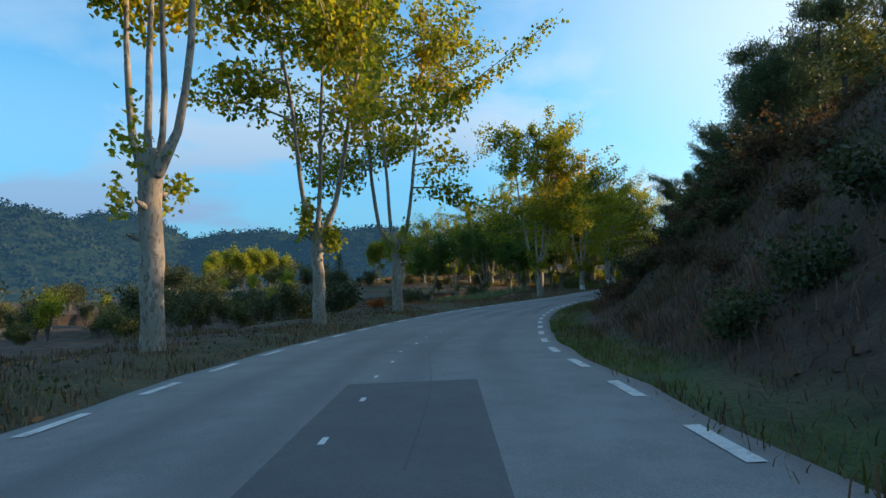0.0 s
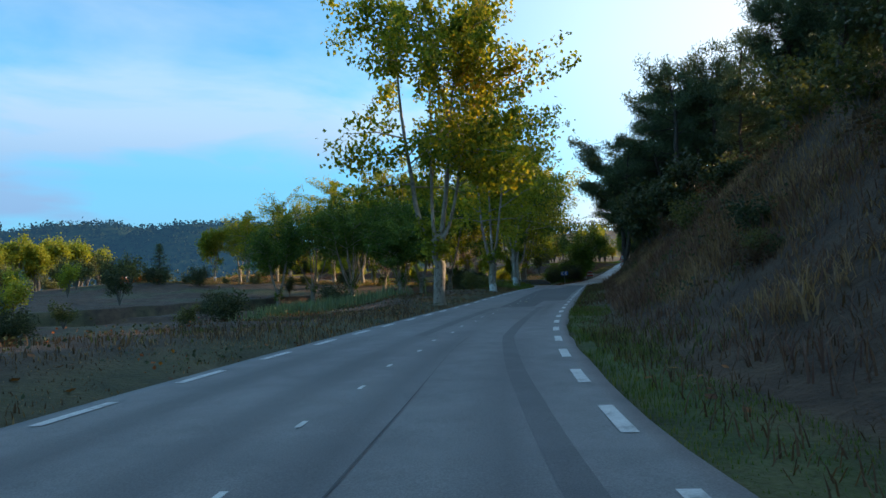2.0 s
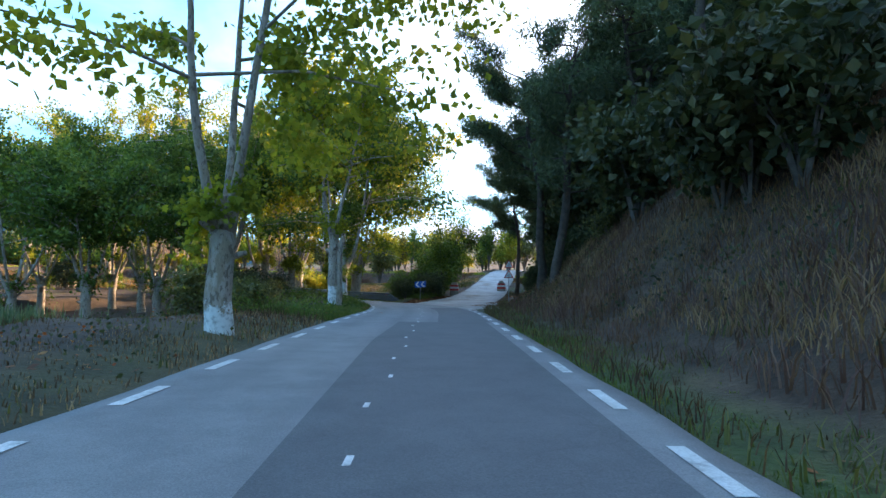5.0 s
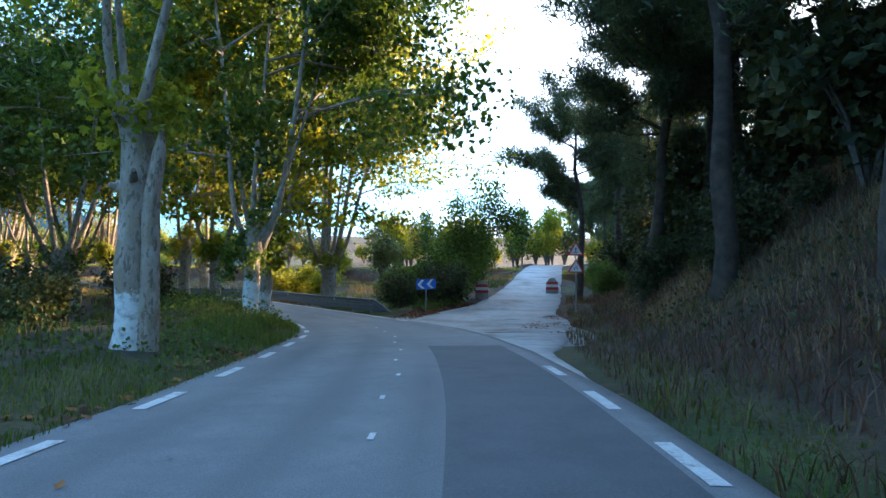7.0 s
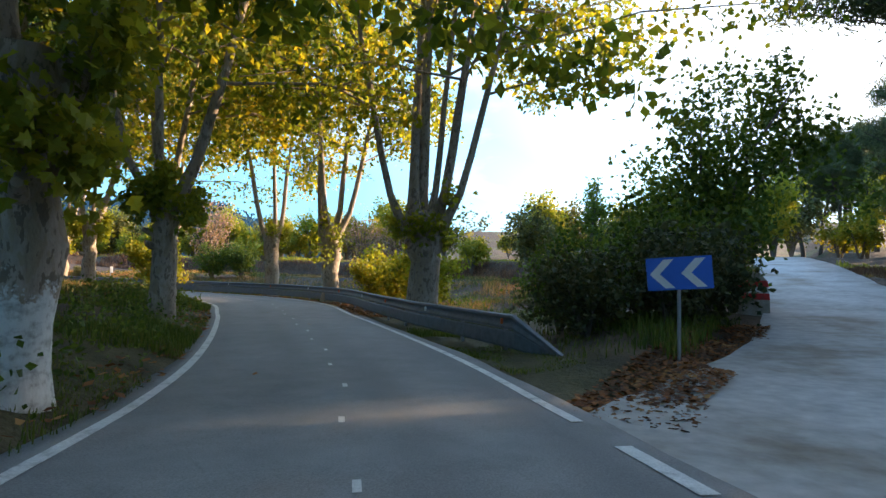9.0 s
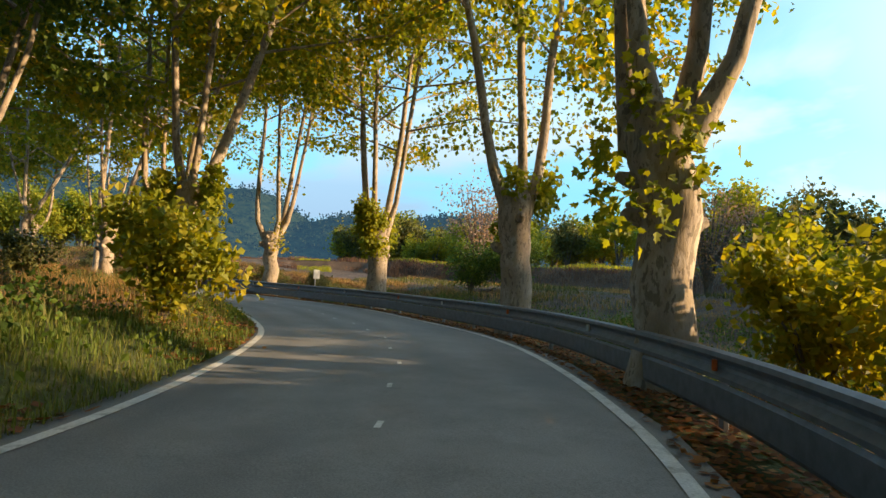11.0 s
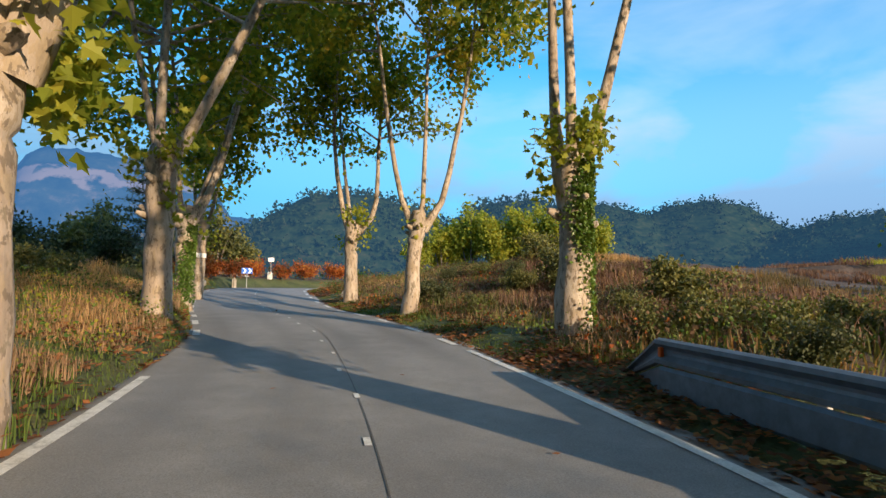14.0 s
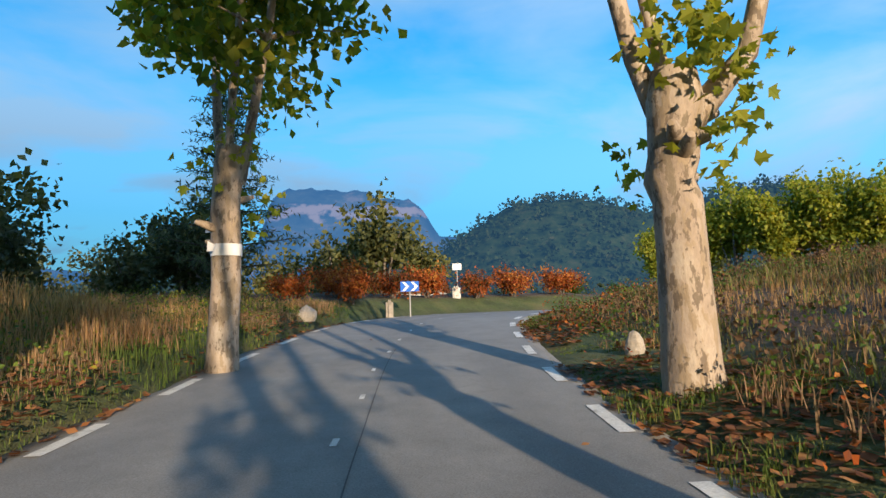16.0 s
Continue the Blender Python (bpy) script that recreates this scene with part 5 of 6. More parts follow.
grass("grass", 26000, S(3, 131), S1, 0.9, 7.0, 0.55, M_STRAW, "tall dry straw-coloured grass", 0.007, 0.4, 2.2, -0.35)
grass("grass", 14000, S(0, 131), S1, 0.35, 2.2, 0.42, M_DULLSTRAW, "dry grass round the feet of the last planes", 0.007, 0.5, 1.4, -0.4)
grass("grass", 12000, S_B, S1, 0.7, 7.0, 0.34, M_DULLSTRAW, "faded dry grass", 0.007, 0.5, 1.6, -0.2)
grass("grass", 17000, S_B, S1, 0.7, 8.0, 0.5, M_OLIVE, "tall green weeds among the dry grass", 0.011, 0.5, 1.6, 0.05)
grass("grass", 36000, S(-2, 131), S1 + 8, -0.12, -2.4, 0.12, M_GRASS, "mixed green grass on the roadside", 0.008, cut=-0.3)
grass("grass", 15000, S(-2, 131), S1 + 8, -1.5, -12, 0.42, M_STRAW, "tall dry straw-coloured grass", 0.006, 0.4, 2.4, 0.05)
grass("grass", 26000, S(-2, 131), S1 + 8, -1.0, -12, 0.36, M_DULLSTRAW, "faded dry grass", 0.008, 0.5, 1.6, -0.3)
grass("grass", 26000, S(10, 129.5), S1 + 8, -1.6, -13, 0.45, M_OLIVE, "tangled green and brown weeds", 0.012, 0.6, 1.5, 0.0)
grass("grass", 15000, S_EAST, S(-5, 131), -1.6, -12, 0.30, M_STRAW, "withered straw-coloured weeds behind the guard rail", 0.014, 0.5, 1.6, -0.2)
grass("grass", 7000, S(33, 100), S_EAST, -1.5, -9, 0.35, M_GRASS, "green weeds behind the guard rail", cut=-0.1)
grass("grass", 5000, S_JUNCTION + 12, S(31, 106), -0.4, -1.6, 0.16, M_GRASS, "grass in front of the guard rail", cut=-0.1)
grass("grass", 30000, S_JUNCTION + 8, S1 + 10, -29.5, -33, 0.42, M_LEAFBRIGHT, "bright green grass along the field terrace", 0.02, 0.3, 2.0, -0.6)
grass("grass", 42000, S_JUNCTION + 8, S1 + 10, -26.3, -29.8, 0.5, M_HEATH, "dead purple-brown growth on the terrace bank", 0.02, 0.4, 2.0, -0.8)
grass("grass", 30000, S(7, 130.5), S(-18, 130), -3.0, -11.5, 0.5, M_HEATH, "dead purple-brown growth on the slope", 0.012, 0.5, 1.8, -0.5)
grass("grass", 14000, S(7, 130.5), S(-24, 129), -11, -14, 0.4, M_STRAW, "pale dry grass on the brow of the slope", 0.012, 0.4, 2.0, -0.5)
grass("grass", 26000, S_EAST - 6, S(-2, 131), -9, -26, 0.4, M_OLIVE, "dull green weeds on the lower field", 0.02, 0.5, 2.2, -0.2)
grass("grass", 16000, S_EAST - 6, S(-2, 131), -22, -26, 0.35, M_STRAW, "pale dry grass at the foot of the terrace", 0.02, 0.4, 2.0, -0.5)
grass("grass", 16000, S_EAST, S1, -11.5, -15, 0.35, M_STRAW, "pale grass on the lower terrace", 0.014, 0.4, 2.0, -0.4)
p = np.column_stack([rng.uniform(38.2, 43.5, 7000), rng.uniform(99.5, 109, 7000)])
gi_, gd_ = GRAVEL.near(p[:, 0], p[:, 1])
p = p[(gd_ > 3.1) & (p[:, 0] < 42)]
p = np.column_stack([p, ground_z(p[:, 0], p[:, 1])])
tagged(new("grass", blades(Build(), p, np.full(len(p), 0.34), rng, 0.012, 0.4).mesh("grass", [M_GRASS])), "green grass round the direction sign", "grass", kind="stuff")

# reeds in the damp hollow
for rx, ry, n, wx, wy in ((14.6, 66, 2400, 3.2, 6.5), (11.3, 59, 1500, 2.6, 4.0), (15.5, 78, 1300, 2.2, 4.5)):
    p = np.column_stack([rng.normal(rx, wx * 0.5, n), rng.normal(ry, wy * 0.5, n)])
    p = np.column_stack([p, ground_z(p[:, 0], p[:, 1])])
    tagged(new("reeds", blades(Build(), p, np.full(n, 1.25), rng, 0.022, 0.22).mesh("reeds", [M_REED])), "grey-green reeds in the damp hollow", "reeds", kind="stuff")


# fallen leaves
def litter(n, s0, s1, d0, d1, cut=-0.2, line=None, size=0.13):
    p = scatter(n, rng, s0, s1, d0, d1, line)
    p = p[rough_noise(p[:, 0], p[:, 1], 1.4) > cut]
    if line is None:
        ii, dd = ROAD.near(p[:, 0], p[:, 1])
        on = np.abs(dd) < HALF[ii] + 0.2
        p[on, 2] = ROAD.p[ii[on], 2]
    p[:, 2] += 0.012
    c, k = p, len(p)
    a = rng.uniform(0, 6.28, k)
    f = np.stack([np.cos(a), np.sin(a), rng.uniform(-0.1, 0.5, k)], 1) * size * rng.uniform(0.5, 1.2, (k, 1))
    w = np.stack([-np.sin(a), np.cos(a), rng.uniform(-0.2, 0.3, k)], 1) * size * rng.uniform(0.3, 0.6, (k, 1))
    q = np.stack([c, c + f * 0.5 + w, c + f, c + f * 0.5 - w], 1)
    q[..., 2] = np.maximum(q[..., 2], c[:, None, 2])
    j = np.arange(k)[:, None] * 4
    b = Build().add(q.reshape(-1, 3), np.concatenate([j + [0, 1, 2], j + [0, 2, 3]]))
    return tagged(new("fallen_leaves", b.mesh("fallen_leaves", [M_LITTER])), "dry brown fallen plane leaves", "leaf litter", kind="stuff")


litter(11000, S_B, S1, 0.1, 1.6, -0.5, None, 0.12)
litter(10000, S(-2, 131), S1 + 6, -0.1, -2.0, -0.2, None, 0.11)
litter(16000, S(30, 111), S(-4, 131), -0.12, -1.5, -1.2, None, 0.09)
litter(1100, S(32, 72), S_B, 0.15, 0.9, 0.0)
litter(700, S0, S(33, 78), 0.3, 3.0, 0.2)
litter(500, S0, S_JUNCTION, -0.3, -2.5, 0.2)
litter(7000, 11, 23, 2.2, 3.6, -0.7, GRAVEL, 0.09)
litter(3500, 6, 26, -3.0, -5.2, -0.3, GRAVEL, 0.09)
litter(160, S(31, 72), S1, -2.2, 2.2, 0.45, None, 0.09)

# low broad-leaved weeds tangled on the verges
def weeds(n, s0, s1, d0, d1, tall, mat, label, seed, size=0.085, cut=0.0):
    g = np.random.default_rng(seed)
    p = scatter(n, g, s0, s1, d0, d1)
    k = rough_noise(p[:, 0] + seed, p[:, 1], 1.5)
    p, k = p[k > cut], k[k > cut]
    p[:, 2] += g.uniform(0.0, 1.0, len(p)) ** 1.4 * tall * np.clip(0.6 + k, 0.3, 1.5)
    tagged(new("weeds", leaves(Build(), p, size, g, 0.0).mesh("weeds", [mat])), label, "weeds", kind="stuff")


weeds(17000, S_B, S1, 0.4, 5.0, 0.4, M_LEAFGREEN, "green broad-leaved weeds on the verge", 201, 0.055)
weeds(12000, S_B, S1, 0.4, 4.0, 0.35, M_LEAFYELLOW, "yellowing weeds on the verge", 202, 0.05, 0.15)
weeds(26000, S(10, 129.5), S1 + 6, -1.0, -9.0, 0.45, M_LEAFGREEN, "green broad-leaved weeds on the verge", 203, 0.06)
weeds(20000, S(10, 129.5), S1 + 6, -1.2, -9.0, 0.5, M_BRACKEN, "withered weeds on the verge", 204, 0.08, -0.1)
weeds(9000, S(0, 131), S1 + 6, -0.6, -6.0, 0.35, M_RED, "rust-red weeds on the verge", 205, 0.07, 0.35)
weeds(34000, S_EAST, S(4, 131), -1.8, -11.0, 0.55, M_LEAFGREEN, "green broad-leaved weeds behind the guard rail", 206)
weeds(14000, S(31, 70), S_B, 0.5, 5.0, 0.55, M_LEAFGREEN, "green broad-leaved weeds inside the bend", 207, 0.09, -0.1)
weeds(9000, S0, S(33, 78), 0.5, 8.0, 0.25, M_DARKSCRUB, "dull low weeds on the roadside", 208, 0.08, 0.1)
weeds(4000, S0, S(33, 78), 0.6, 6.0, 0.2, M_RED, "rust-red low weeds on the roadside", 209, 0.06, 0.5)

# ---- shrubs near the road ----
green = bush_mesh(81, 1.6, 2.6, 5200, 0.115, M_LEAFGREEN, stems=12)
olive = bush_mesh(82, 1.5, 1.9, 2400, 0.15, M_OLIVE)
yellow = bush_mesh(83, 1.6, 2.8, 2600, 0.19, M_LEAFYELLOW)
bright = bush_mesh(84, 1.8, 3.2, 2800, 0.20, M_LEAFBRIGHT)
red = bush_mesh(85, 1.4, 1.5, 2200, 0.14, M_RED)
dark = bush_mesh(86, 1.7, 2.0, 2600, 0.15, M_DARKSCRUB)
twiggy = bush_mesh(87, 1.5, 4.6, 1900, 0.11, M_PINKTWIG, stems=26)
BN = ("branchwork", "foliage")
placed("shrub", green, [(38.2, 106.5, 0, 1.0), (40.0, 107.9, 70, 1.25), (41.6, 109.8, 30, 1.55), (37.9, 109.0, 10, 0.9), (44.0, 116.8, 120, 1.2), (46.2, 122, 200, 1.2), (50.8, 105, 40, 0.8), (53, 110, 90, 0.9), (56.5, 117, 10, 1.0), (11.2, 146.3, 60, 1.25), (13.6, 147.4, 10, 1.3)],
       "green leafy shrub beside the track", "shrub", "green shrubs", BN)
placed("shrub", dark, [(39.4, 104.4, 0, 0.9), (37.6, 104.0, 90, 0.8), (40.8, 105.8, 40, 1.0), (8, 34, 0, 1.2), (2, 40, 90, 1.3), (-6, 44, 40, 1.4), (12, 72, 130, 1.1), (4, 66, 20, 1.2), (-31, 120.5, 30, 1.1), (-27, 116.5, 80, 1.3), (-20, 115, 10, 1.4), (-35, 116, 140, 1.3), (-12, 121.0, 60, 0.65), (-24, 119.5, 0, 0.65), (-4, 122, 0, 0.7), (5, 119, 80, 1.3), (24, 92, 20, 1.0), (26.3, 97.5, 60, 0.8), (23.5, 104, 0, 1.0)],
       "dark tangled evergreen roadside shrub", "shrub", "dark shrubs", BN)
placed("shrub", olive, [(24.6, 71.5, 0, 0.8), (25.8, 77.0, 50, 0.7), (26.0, 88.5, 120, 0.7), (-6.5, 124.5, 30, 0.7), (-13.5, 123.6, 80, 0.55), (-18, 122.5, 10, 0.5), (3, 123.5, 0, 0.9), (0, 139, 0, 0.6), (-7, 140, 40, 0.7), (-12.5, 139.5, 80, 0.65), (-18, 141, 0, 0.7), (7.5, 138.5, 90, 0.5), (1.5, 142, 30, 0.6)],
       "olive-green leafy roadside shrub", "shrub", "olive shrubs", BN)
placed("shrub", yellow, [(30.2, 123.5, 0, 0.9), (32.0, 121.5, 90, 1.0), (20.5, 118.5, 0, 0.8)], "yellow autumn shrub behind the guard rail", "shrub", "yellow shrubs", BN)
placed("shrub", bright, [(33.4, 119.0, 0, 0.9), (31.0, 126.5, 50, 0.95)], "bright yellow-green shrub behind the guard rail", "shrub", "bright shrubs", BN)
placed("shrub", red, [(-33.5, 125.6, 0, 0.73), (-35.5, 124.4, 40, 0.82), (-37.0, 126.4, 80, 0.77), (-39.2, 127.6, 120, 0.86), (-40.5, 129.8, 160, 0.77), (-43.0, 131.6, 200, 0.90), (-44.8, 134.2, 240, 0.86), (-31.5, 124.0, 60, 0.60), (14.6, 24.2, 0, 0.35)],
       "orange-red autumn shrub past the bend", "shrub", "red shrubs", BN)
placed("shrub", twiggy, [(26.0, 144, 0, 1.3), (28.2, 146.5, 60, 1.1), (6.7, 155.5, 30, 2.0)], "leafless reddish twiggy shrub in the field", "shrub", "bare shrubs", BN)
rngs = np.random.default_rng(93)
low_spots = [[], []]
for k in range(44):
    px, py, _ = ROAD.at([rngs.uniform(S(8, 130), S(-18, 130))], [-rngs.uniform(4.2, 10.5)])[0]
    low_spots[k % 2].append((px, py, rngs.uniform(0, 360), rngs.uniform(0.22, 0.42)))
placed("shrub", dark, low_spots[0], "low dark tangled shrub on the slope", "shrub", "low shrubs on the slope", BN)
placed("shrub", olive, low_spots[1], "low olive-green shrub on the slope", "shrub", "low shrubs on the slope", BN)
# the small tree that overhangs the track
rngt = np.random.default_rng(91)
tree = thing("small_tree", pose(43.0, 111.5, gz(43, 111.5) - 0.1), "small leafy tree leaning over the gravel track", "tree")
tb, lb, ends = Build(), Build(), []
for k in range(5):
    a = k * 1.3
    e = np.array([math.cos(a) * 2.4 + 1.2, math.sin(a) * 2.2, 6.2 + 1.5 * math.sin(k * 2.1)])
    tube(tb, [[0, 0, -0.2], [0.15, 0, 1.6], e * [0.5, 0.5, 0.7], e], [0.14, 0.11, 0.06, 0.015], 6, 0, False)
    ends += [e * u + rngt.normal(0, 0.8, 3) * [1, 1, 0.6] for u in np.linspace(0.35, 1.05, 10)]
ends = np.array(ends)
c = ends[rngt.integers(0, len(ends), 9500)] + rngt.normal(0, 0.45, (9500, 3))
leaves(lb, c, 0.19, rngt, 0.4)
part("trunk", tb.mesh("trunk", [M_TWIG], True), tree)
part("crown", lb.mesh("crown", [M_LEAFGREEN]), tree)

# conifer with level boughs behind the last planes
con = thing("cedar_tree", pose(-30.1, 122.6, gz(-30.1, 122.6) - 0.1), "dark conifer with layered level boughs", "tree")
tb, lb = Build(), Build()
tube(tb, [[0, 0, -0.2], [0.05, 0, 3], [0, 0.05, 7.2]], [0.2, 0.13, 0.03], 8)
for k in range(46):
    h = 0.9 + k * 0.135
    a = k * 2.4
    ln = (2.7 - 0.33 * h) * rngt.uniform(0.7, 1.1)
    e = np.array([math.cos(a) * ln, math.sin(a) * ln, h + 0.12 * ln])
    tube(tb, [[0, 0, h], e], [0.035, 0.01], 4, 0, False)
    w = rngt.uniform(0.25, 1.05, 110)[:, None]
    leaves(lb, np.array([0, 0, h]) * (1 - w) + e * w + rngt.normal(0, 0.16, (110, 3)) * [1.3, 1.3, 0.45], 0.2, rngt, 0.0, 0, 0.2)
part("trunk", tb.mesh("trunk", [M_PINEBARK], True), con)
part("crown", lb.mesh("crown", [M_NEEDLE]), con)

# ---- trees of the middle distance ----
def field_tree(seed, tall, wide, n, size, mat, stem=0.3):
    rng = np.random.default_rng(seed)
    tw, lf, ends = Build(), Build(), []
    for _ in range(7):
        a, l = rng.uniform(0, 6.28), rng.uniform(0.35, 1)
        e = np.array([math.cos(a) * wide * l * 0.7, math.sin(a) * wide * l * 0.7, tall * rng.uniform(0.6, 0.98)])
        tube(tw, [[0, 0, -0.3], [0.05, 0, tall * stem * 0.6], e * [0.5, 0.5, 0.65], e], [0.16, 0.13, 0.07, 0.02], 5, 0, False)
        ends += [e * [u, u, 0.35 + 0.65 * u] + rng.normal(0, wide * 0.16, 3) for u in (0.5, 0.7, 0.85, 1.0)]
    ends = np.array(ends)
    c = ends[rng.integers(0, len(ends), n)] + rng.normal(0, wide * 0.15, (n, 3)) * [1, 1, 1.2]
    c[:, 2] = np.clip(c[:, 2], tall * stem * 0.8, None)
    leaves(lf, c, size, rng, 0.2)
    return tw.mesh("trunk", [M_TWIG]), lf.mesh("crown", [mat])


kinds = [field_tree(101, 7.5, 3.0, 1900, 0.36, M_LEAFBRIGHT, 0.06), field_tree(102, 6.0, 3.0, 1900, 0.36, M_OLIVE, 0.03), field_tree(103, 9.0, 2.8, 1800, 0.36, M_LEAFGREEN), field_tree(104, 5.0, 2.6, 1700, 0.33, M_LEAFYELLOW, 0.04), field_tree(105, 8.5, 1.6, 1500, 0.33, M_LEAFBRIGHT, 0.15), field_tree(106, 8.0, 3.6, 2300, 0.36, M_DARKSCRUB, 0.04), field_tree(107, 11.5, 3.0, 3600, 0.36, M_LEAFBRIGHT, 0.12)]
labels = ("bright yellow-green tree across the field", "rounded olive-green tree beyond the field", "tall green tree at the field edge", "yellow autumn tree across the field", "slim upright poplar in the valley", "dark green bushy tree in the valley", "tall yellow-green poplar with a pale trunk")
rngf = np.random.default_rng(111)
spots = [[] for _ in kinds]
# hedge along the upper terrace
for u in np.linspace(S_EAST - 5, S1 + 5, 150):
    d = rngf.uniform(48, 68)
    px, py, _ = ROAD.at([u], [-d])[0]
    spots[[1, 3, 0, 3, 1, 3, 0][int(rngf.integers(0, 7))]].append((px, py, rngf.uniform(0, 360), rngf.uniform(0.75, 1.2)))
# bright trees past the bend
for px, py, k in ((-73, 174, 0.95), (-75.5, 169, 1.05), (-77, 173, 1.0), (-78, 165, 1.1), (-80.5, 168, 0.95), (-80, 161, 1.05), (-83, 158, 1.1), (-82.5, 163.5, 0.9), (-85.5, 154, 1.0), (-84, 150, 0.8), (-88, 158, 1.0)):
    spots[6].append((px, py, rngf.uniform(0, 360), k * 1.3))
spots[0] += [(-100, 141, 0, 0.7), (-104, 147.5, 50, 0.65), (-92, 147, 90, 0.5)]
spots[1] += [(-72, 154, 20, 0.8), (-48, 160, 0, 0.55), (-56, 166, 70, 0.6), (-62, 160, 30, 0.5)]
for px, py, k in ((-66, 115, 0.9), (-70, 112, 0.9), (-65, 119, 0.8), (-58, 112, 0.9), (-61, 118, 0.95), (-56, 119, 0.8), (-44.5, 124.5, 0.85), (-47, 121, 0.8), (-50, 126, 0.7), (-36, 118, 0.75), (-41, 116, 0.8), (-30, 113, 0.8)):
    spots[1].append((px, py, rngf.uniform(0, 360), k))
# the valley
for k in range(46):
    a, l = radians(rngf.uniform(24, 54)), rngf.uniform(34, 85)
    px, py = 25 - math.sin(a) * l, -3 + math.cos(a) * l
    if ROAD.near([px], [py])[1][0] > 13:
        spots[5 if k % 4 else 1].append((px, py, rngf.uniform(0, 360), rngf.uniform(0.30, 0.46)))
for k in range(64):
    px, py = rngf.uniform(-75, 4), rngf.uniform(10, 112)
    if ROAD.near([px], [py])[1][0] > 24:
        spots[(5, 1, 5, 5, 1, 0)[int(rngf.integers(0, 6))]].append((px, py, rngf.uniform(0, 360), rngf.uniform(0.25, 0.5) * (0.7 if px > -15 else 1.2)))
spots[0] += [(-12.5, 64.5, 0, 0.52), (-14.2, 63.5, 60, 0.46)]
spots[5] += [(-54, 95, 0, 0.85), (-57.5, 99, 60, 0.85), (-27, 64, 120, 0.62), (-29.5, 63.5, 20, 0.58), (-24.8, 60, 70, 0.6), (-25, 66, 200, 0.58)]
spots[4] += [(-24, 31, 0, 0.7), (-26, 33, 50, 0.6), (-22.5, 30, 100, 0.75)]
# beyond the junction
for px, py, q, k in ((62, 150, 2, 0.9), (58, 158, 0, 0.8), (52, 150, 1, 0.9), (47, 146, 2, 0.8), (41, 142, 1, 0.9), (36, 150, 3, 0.8), (70, 160, 2, 1.0), (44, 160, 1, 0.9), (76, 146, 2, 1.0), (33, 158, 1, 0.8), (55, 170, 1, 1.0)):
    spots[q].append((px, py, rngf.uniform(0, 360), k))
for me, sp, lab in zip(kinds, spots, labels):
    placed("field_tree", me, sp, lab, "tree", "trees across the fields", ("trunk", "crown"))

# far woods: one mass of small crowns
n = 900
a = np.random.default_rng(121)
cx, cy = a.uniform(-420, 420, n * 3), a.uniform(-200, 560, n * 3)
ii, dd = ROAD.near(cx, cy)
sector = np.degrees(np.arctan2(cx - 10, cy - 80))
keep = ~((cx > 0) & (cx < 130) & (cy > 150) & (cy < 300)) & (np.abs(dd) > 95) & (np.hypot(cx, cy - 80) < 430) & ((sector < 35) | (sector > 105))
cx, cy = cx[keep][:n], cy[keep][:n]
cz = ground_z(cx, cy)
b = Build()
per = 60
h = a.uniform(5, 9, len(cx))
base = np.column_stack([cx, cy, cz + h * 0.55])
c = np.repeat(base, per, 0) + a.normal(0, 1, (len(cx) * per, 3)) * np.repeat(h * 0.27, per)[:, None]
leaves(b, c, 1.15, a, 0.1)
tagged(new("far_woods", b.mesh("far_woods", [M_DARKSCRUB])), "distant woodland across the valley", "woods", kind="stuff")

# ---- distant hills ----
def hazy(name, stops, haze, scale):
    """Wooded slopes far off: a faint blue emission in the material stands in for haze."""
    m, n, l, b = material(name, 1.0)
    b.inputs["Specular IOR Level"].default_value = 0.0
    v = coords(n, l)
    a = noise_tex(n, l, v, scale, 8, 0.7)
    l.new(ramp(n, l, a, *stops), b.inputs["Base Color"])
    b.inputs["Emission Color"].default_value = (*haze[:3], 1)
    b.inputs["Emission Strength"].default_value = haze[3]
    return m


# haze is painted: the last four numbers are its blue emission and strength
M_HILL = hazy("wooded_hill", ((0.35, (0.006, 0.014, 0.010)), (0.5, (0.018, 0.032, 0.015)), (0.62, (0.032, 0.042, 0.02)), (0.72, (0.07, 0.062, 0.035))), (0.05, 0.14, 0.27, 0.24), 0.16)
def strata(m, lo, hi, colour):
    """A band of bare rock between two heights, ragged at its edges."""
    n, l = m.node_tree.nodes, m.node_tree.links
    b = n["Principled BSDF"]
    base = b.inputs["Base Color"].links[0].from_socket
    sep = n.new("ShaderNodeSeparateXYZ")
    l.new(n.new("ShaderNodeNewGeometry").outputs["Position"], sep.inputs["Vector"])
    wob = n.new("ShaderNodeMath")
    wob.operation = "MULTIPLY_ADD"
    l.new(noise_tex(n, l, coords(n, l), 0.012, 6), wob.inputs[0])
    wob.inputs[1].default_value = 130.0
    l.new(sep.outputs["Z"], wob.inputs[2])
    fac = n.new("ShaderNodeMapRange")
    fac.inputs["From Min"].default_value, fac.inputs["From Max"].default_value = lo - 60 + 65, hi + 60 + 65
    l.new(wob.outputs["Value"], fac.inputs["Value"])
    w = hi - lo + 120
    k = ramp(n, l, fac.outputs["Result"], (60 / w, (0, 0, 0)), (68 / w, (1, 1, 1)), (1 - 68 / w, (1, 1, 1)), (1 - 60 / w, (0, 0, 0)))
    l.new(mixed(n, l, k, base, colour), b.inputs["Base Color"])


